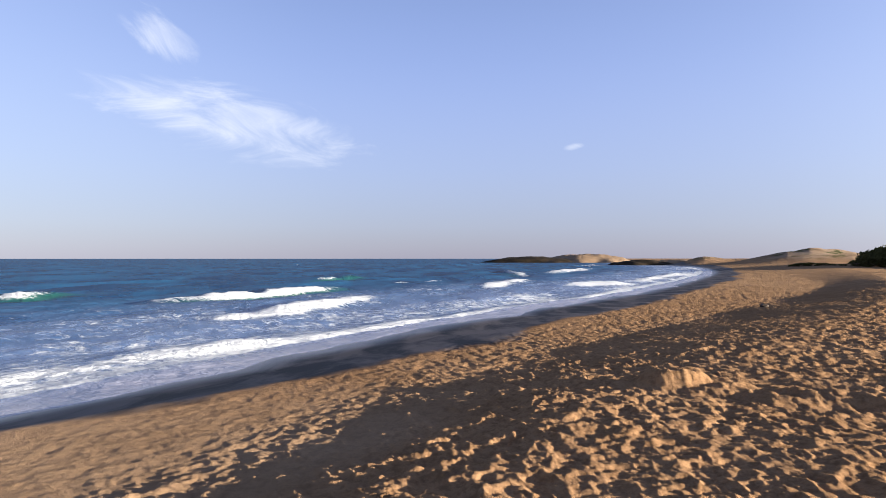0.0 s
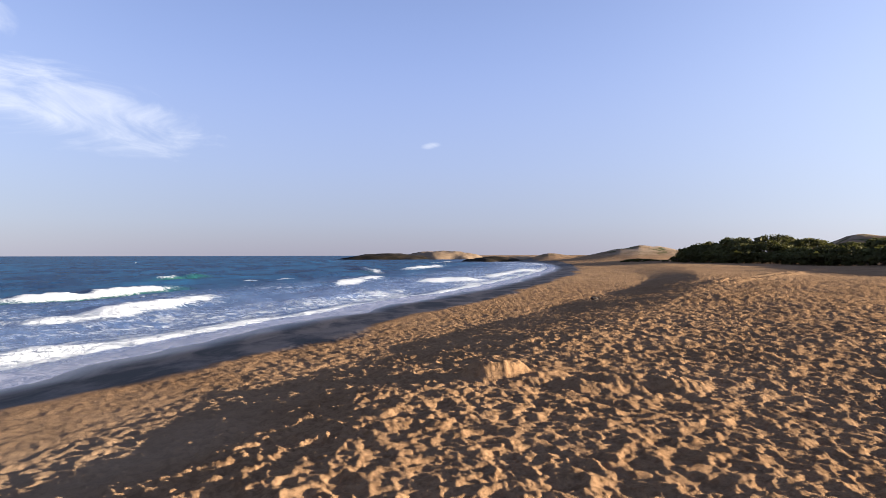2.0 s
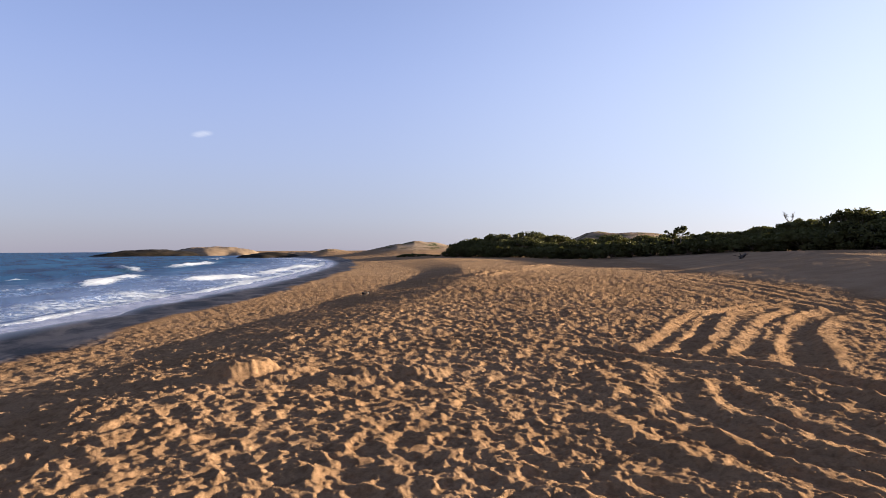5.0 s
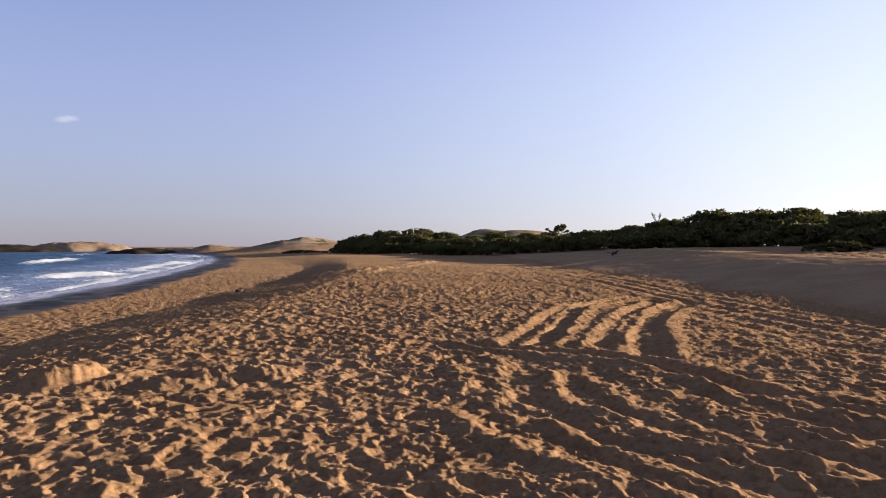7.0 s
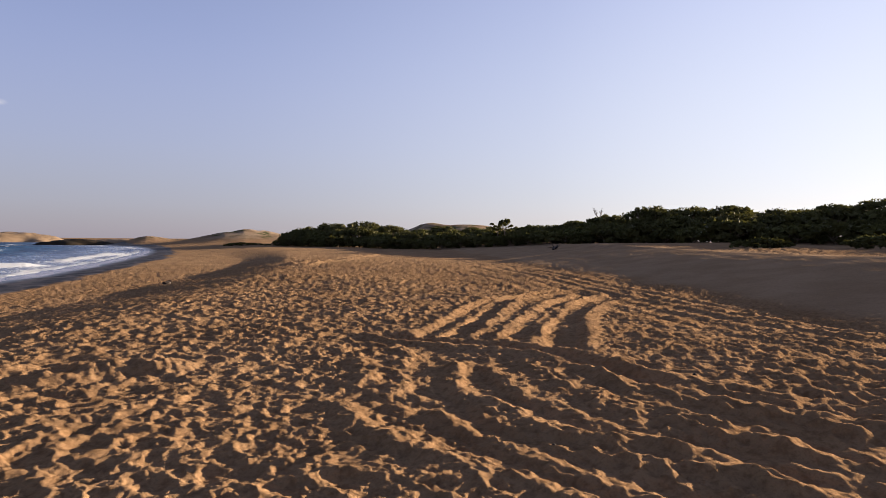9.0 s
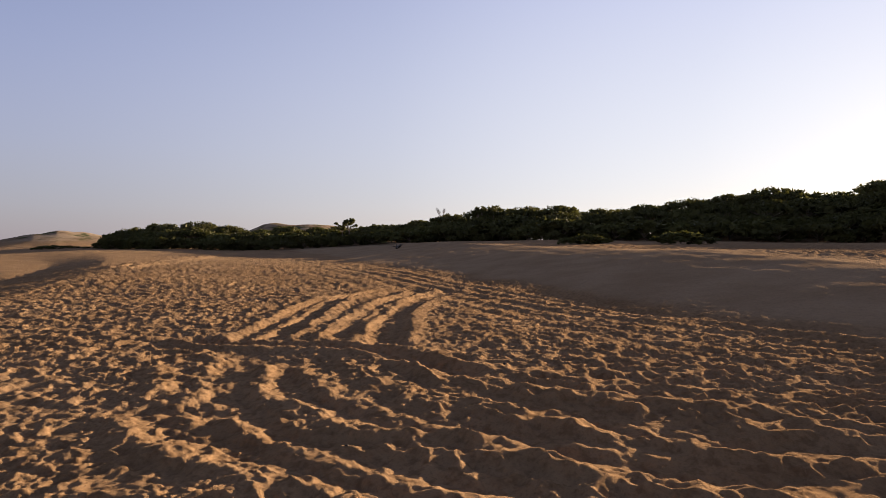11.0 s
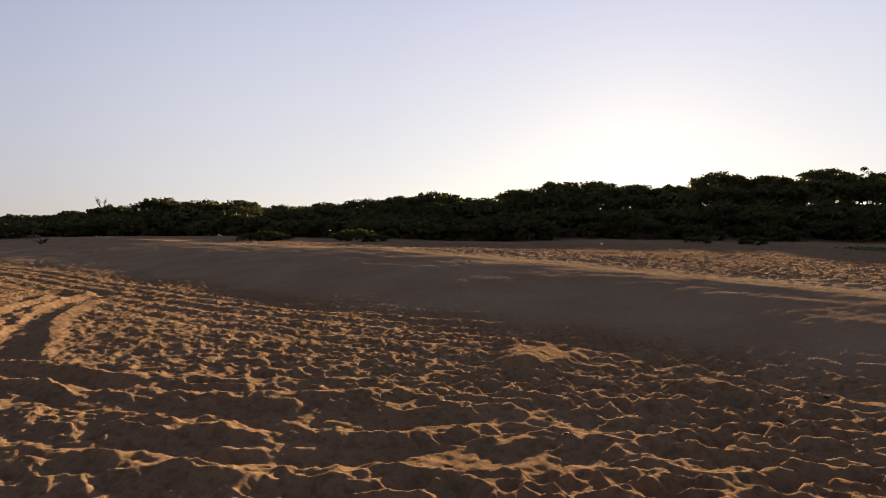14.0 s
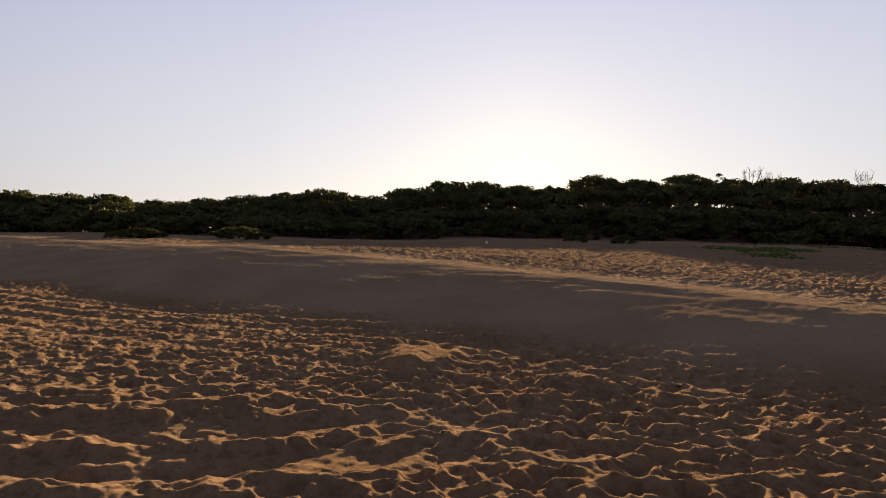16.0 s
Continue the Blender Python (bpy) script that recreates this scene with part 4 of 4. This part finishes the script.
for k, (head, far, tall) in enumerate(((125.9, 118, 5.6), (127.2, 120, 6.4), (133.4, 119, 5.0), (61.5, 135, 3.4))):
    x, y = aim(head, far)
    top = 1.7 + far * math.tan(radians(float(along(SKYLINE, head)) + (0.75 if head > 100 else 0.5)))
    ob = bare_tree(500 + k, tall)
    ob.matrix_basis = pose(x, y, max(height_at(x, y) - 0.2, top - tall), 0, 0, 77 * k)

def airy_tree(seed, tall, label):
    """A thin tree of open habit: forked limbs that carry loose clumps of leaves, with sky between."""
    rng = np.random.default_rng(seed)
    root = tagged(new("tree"), label, "tree")
    bm = bmesh.new()
    fork = Vector((0.06 * tall * rng.normal() * 0.3, 0.0, tall * 0.42))
    limb(bm, [(0, 0, -0.3), fork * 0.5, fork], [0.10, 0.08, 0.06])
    clumps = []
    for k in range(9):
        ang = 2.4 * k + rng.random()
        tip = Vector((math.cos(ang) * tall * (0.10 + 0.2 * rng.random()), math.sin(ang) * tall * (0.10 + 0.2 * rng.random()), tall * (0.68 + 0.3 * rng.random())))
        limb(bm, [fork, fork.lerp(tip, 0.5) + Vector((0, 0, -0.04 * tall)), tip], [0.045, 0.03, 0.012], 5)
        for _ in range(4):
            clumps.append((tip.x + 0.05 * tall * rng.normal(), tip.y + 0.05 * tall * rng.normal(), tip.z - 0.10 * tall * rng.random(), tall * (0.045 + 0.05 * rng.random())))
    part("trunk", bm, BARK, root)
    co, quads = leaf_cloud(clumps, 1500, 0.11, rng)
    crown = sheet("crown", co, quads, LEAF_DARK, (), False)
    crown.parent = root
    return root


for k, (head, far, tall, over, label) in enumerate((
        (53.3, 112, 4.2, 2.0, "slender open tree rising over the low wood"),
        (52.7, 113, 3.4, 1.6, "slender open tree rising over the low wood"),
        (65.1, 106, 4.5, 2.95, "thin open tree with loose clumps at the top of the wood"),
        (66.4, 106, 4.2, 2.85, "thin open tree with loose clumps at the top of the wood"),
        (91.0, 108, 4.2, 3.85, "thin open tree with loose clumps at the top of the wood"),
        (120.3, 118, 5.5, 5.45, "thin open tree with loose clumps at the top of the wood"),
        (123.8, 119, 5.5, 5.5, "thin open tree with loose clumps at the top of the wood"))):
    x, y = aim(head, far)
    ob = airy_tree(700 + k, tall, label)
    ob.matrix_basis = pose(x, y, max(height_at(x, y) - 0.2, 1.7 + far * math.tan(radians(over)) - tall), 0, 0, 63 * k)


def driftwood():
    root = tagged(new("driftwood"), "dark weathered driftwood root lying on the pale sand", "driftwood")
    rng = np.random.default_rng(31)
    bm = bmesh.new()
    limb(bm, [(-0.9, 0, 0.05), (-0.2, 0.1, 0.22), (0.5, 0, 0.3), (1.1, -0.1, 0.55)], [0.13, 0.17, 0.15, 0.06], 8)
    part("stem", bm, DRIFT, root)
    for k in range(5):
        bm = bmesh.new()
        ang = 1.3 * k
        limb(bm, [(-0.6 + 0.25 * k, 0, 0.15), (-0.7 + 0.25 * k, 0.3 * math.cos(ang), 0.3 + 0.1 * math.sin(ang)), (-0.8 + 0.25 * k + 0.2 * rng.normal(), 0.7 * math.cos(ang), 0.35 + 0.3 * abs(math.sin(ang)))], [0.06, 0.045, 0.015], 6)
        part("root", bm, DRIFT, root)
    return root


x, y, z = on_ground(57.9, 73)
driftwood().matrix_basis = pose(x, y, z - 0.05, 0, 0, 20)


def bottle():
    root = tagged(new("bottle"), "white plastic bottle lying on the sand near the wood", "litter")
    bm = bmesh.new()
    limb(bm, [(-0.16, 0, 0.07), (-0.14, 0, 0.07), (0.06, 0, 0.07), (0.12, 0, 0.07), (0.13, 0, 0.07)], [0.05, 0.07, 0.07, 0.03, 0.025], 10)
    part("body", bm, WHITE, root, smooth=True)
    bm = bmesh.new()
    limb(bm, [(0.132, 0, 0.07), (0.17, 0, 0.07)], [0.029, 0.029], 10)
    part("cap", bm, DRIFT, root)
    return root


x, y, z = on_ground(104.2, 55)
ob = bottle()
ob.matrix_basis = pose(x, y, z, 0, 0, -15) @ Matrix.Scale(1.6, 4)


# ---- creeping plants, a green patch on the sand ----
rng2 = np.random.default_rng(77)
heads = 121.5 + 13 * rng2.random(5200)
fars = 40 + 34 * rng2.random(5200)
px, py = 0.4 + fars * np.sin(np.radians(heads)), -0.5 + fars * np.cos(np.radians(heads))
keep = ripple(px / 7.0, py / 7.0, 601) + 0.6 * ripple(px / 2.0, py / 2.0, 603) > 1.1 * np.abs(heads - 128) / 6.5 + 0.5 * np.abs(fars - 56) / 17 - 0.45
px, py = px[keep], py[keep]
pz = land(px, py)[0]
n = len(px)
mid = np.stack([px, py, pz + 0.05 + 0.06 * rng2.random(n)], 1)
a = rng2.normal(size=(n, 3)) * np.array([1, 1, 0.5])
a /= np.linalg.norm(a, axis=1, keepdims=True)
b = np.cross(a, rng2.normal(size=(n, 3)))
b /= np.linalg.norm(b, axis=1, keepdims=True)
size = 0.09 + 0.08 * rng2.random((n, 1))
co = np.stack([mid - a * size, mid + b * size * 0.6, mid + a * size, mid - b * size * 0.6], 1).reshape(-1, 3)
tagged(sheet("creeper", co, np.arange(n * 4).reshape(-1, 4), LEAF_GRASS, (), False), "patch of low green creeping plants on the sand", "plants", kind="stuff")


# ---- bits of debris along the sand ----
def chip(seed):
    rng = np.random.default_rng(seed)
    bm = bmesh.new()
    bmesh.ops.create_icosphere(bm, subdivisions=1, radius=0.06)
    for v in bm.verts:
        v.co = Vector((v.co.x * (1.2 + 0.4 * rng.random()), v.co.y * (0.8 + 0.4 * rng.random()), v.co.z * (0.5 + 0.3 * rng.random())))
    me = bpy.data.meshes.new("debris")
    bm.to_mesh(me)
    bm.free()
    me.materials.append(DRIFT)
    return me


CHIPS = [chip(k) for k in range(3)]
rng = random.Random(5)
spots = [(14.2, 29.6, 6.0), (9.3, 2.6, 1.0), (7.1, -2.2, 0.8), (7.9, -4.6, 0.9), (8.9, -5.7, 1.0), (13.2, -2.9, 1.0)]
spots += [(rng.uniform(4, 24), rng.uniform(-8, 26), rng.uniform(0.25, 0.7)) for _ in range(26)]
for k, (x, y, s) in enumerate(spots):
    ob = new("debris", CHIPS[k % 3])
    ob.matrix_basis = pose(x, y, height_at(x, y) + 0.008 * s, 0, 0, k * 67) @ Matrix.Scale(0.45 * s, 4)
    tagged(ob, "small dark chip of driftwood lying on the sand", "debris", "chips on the sand")
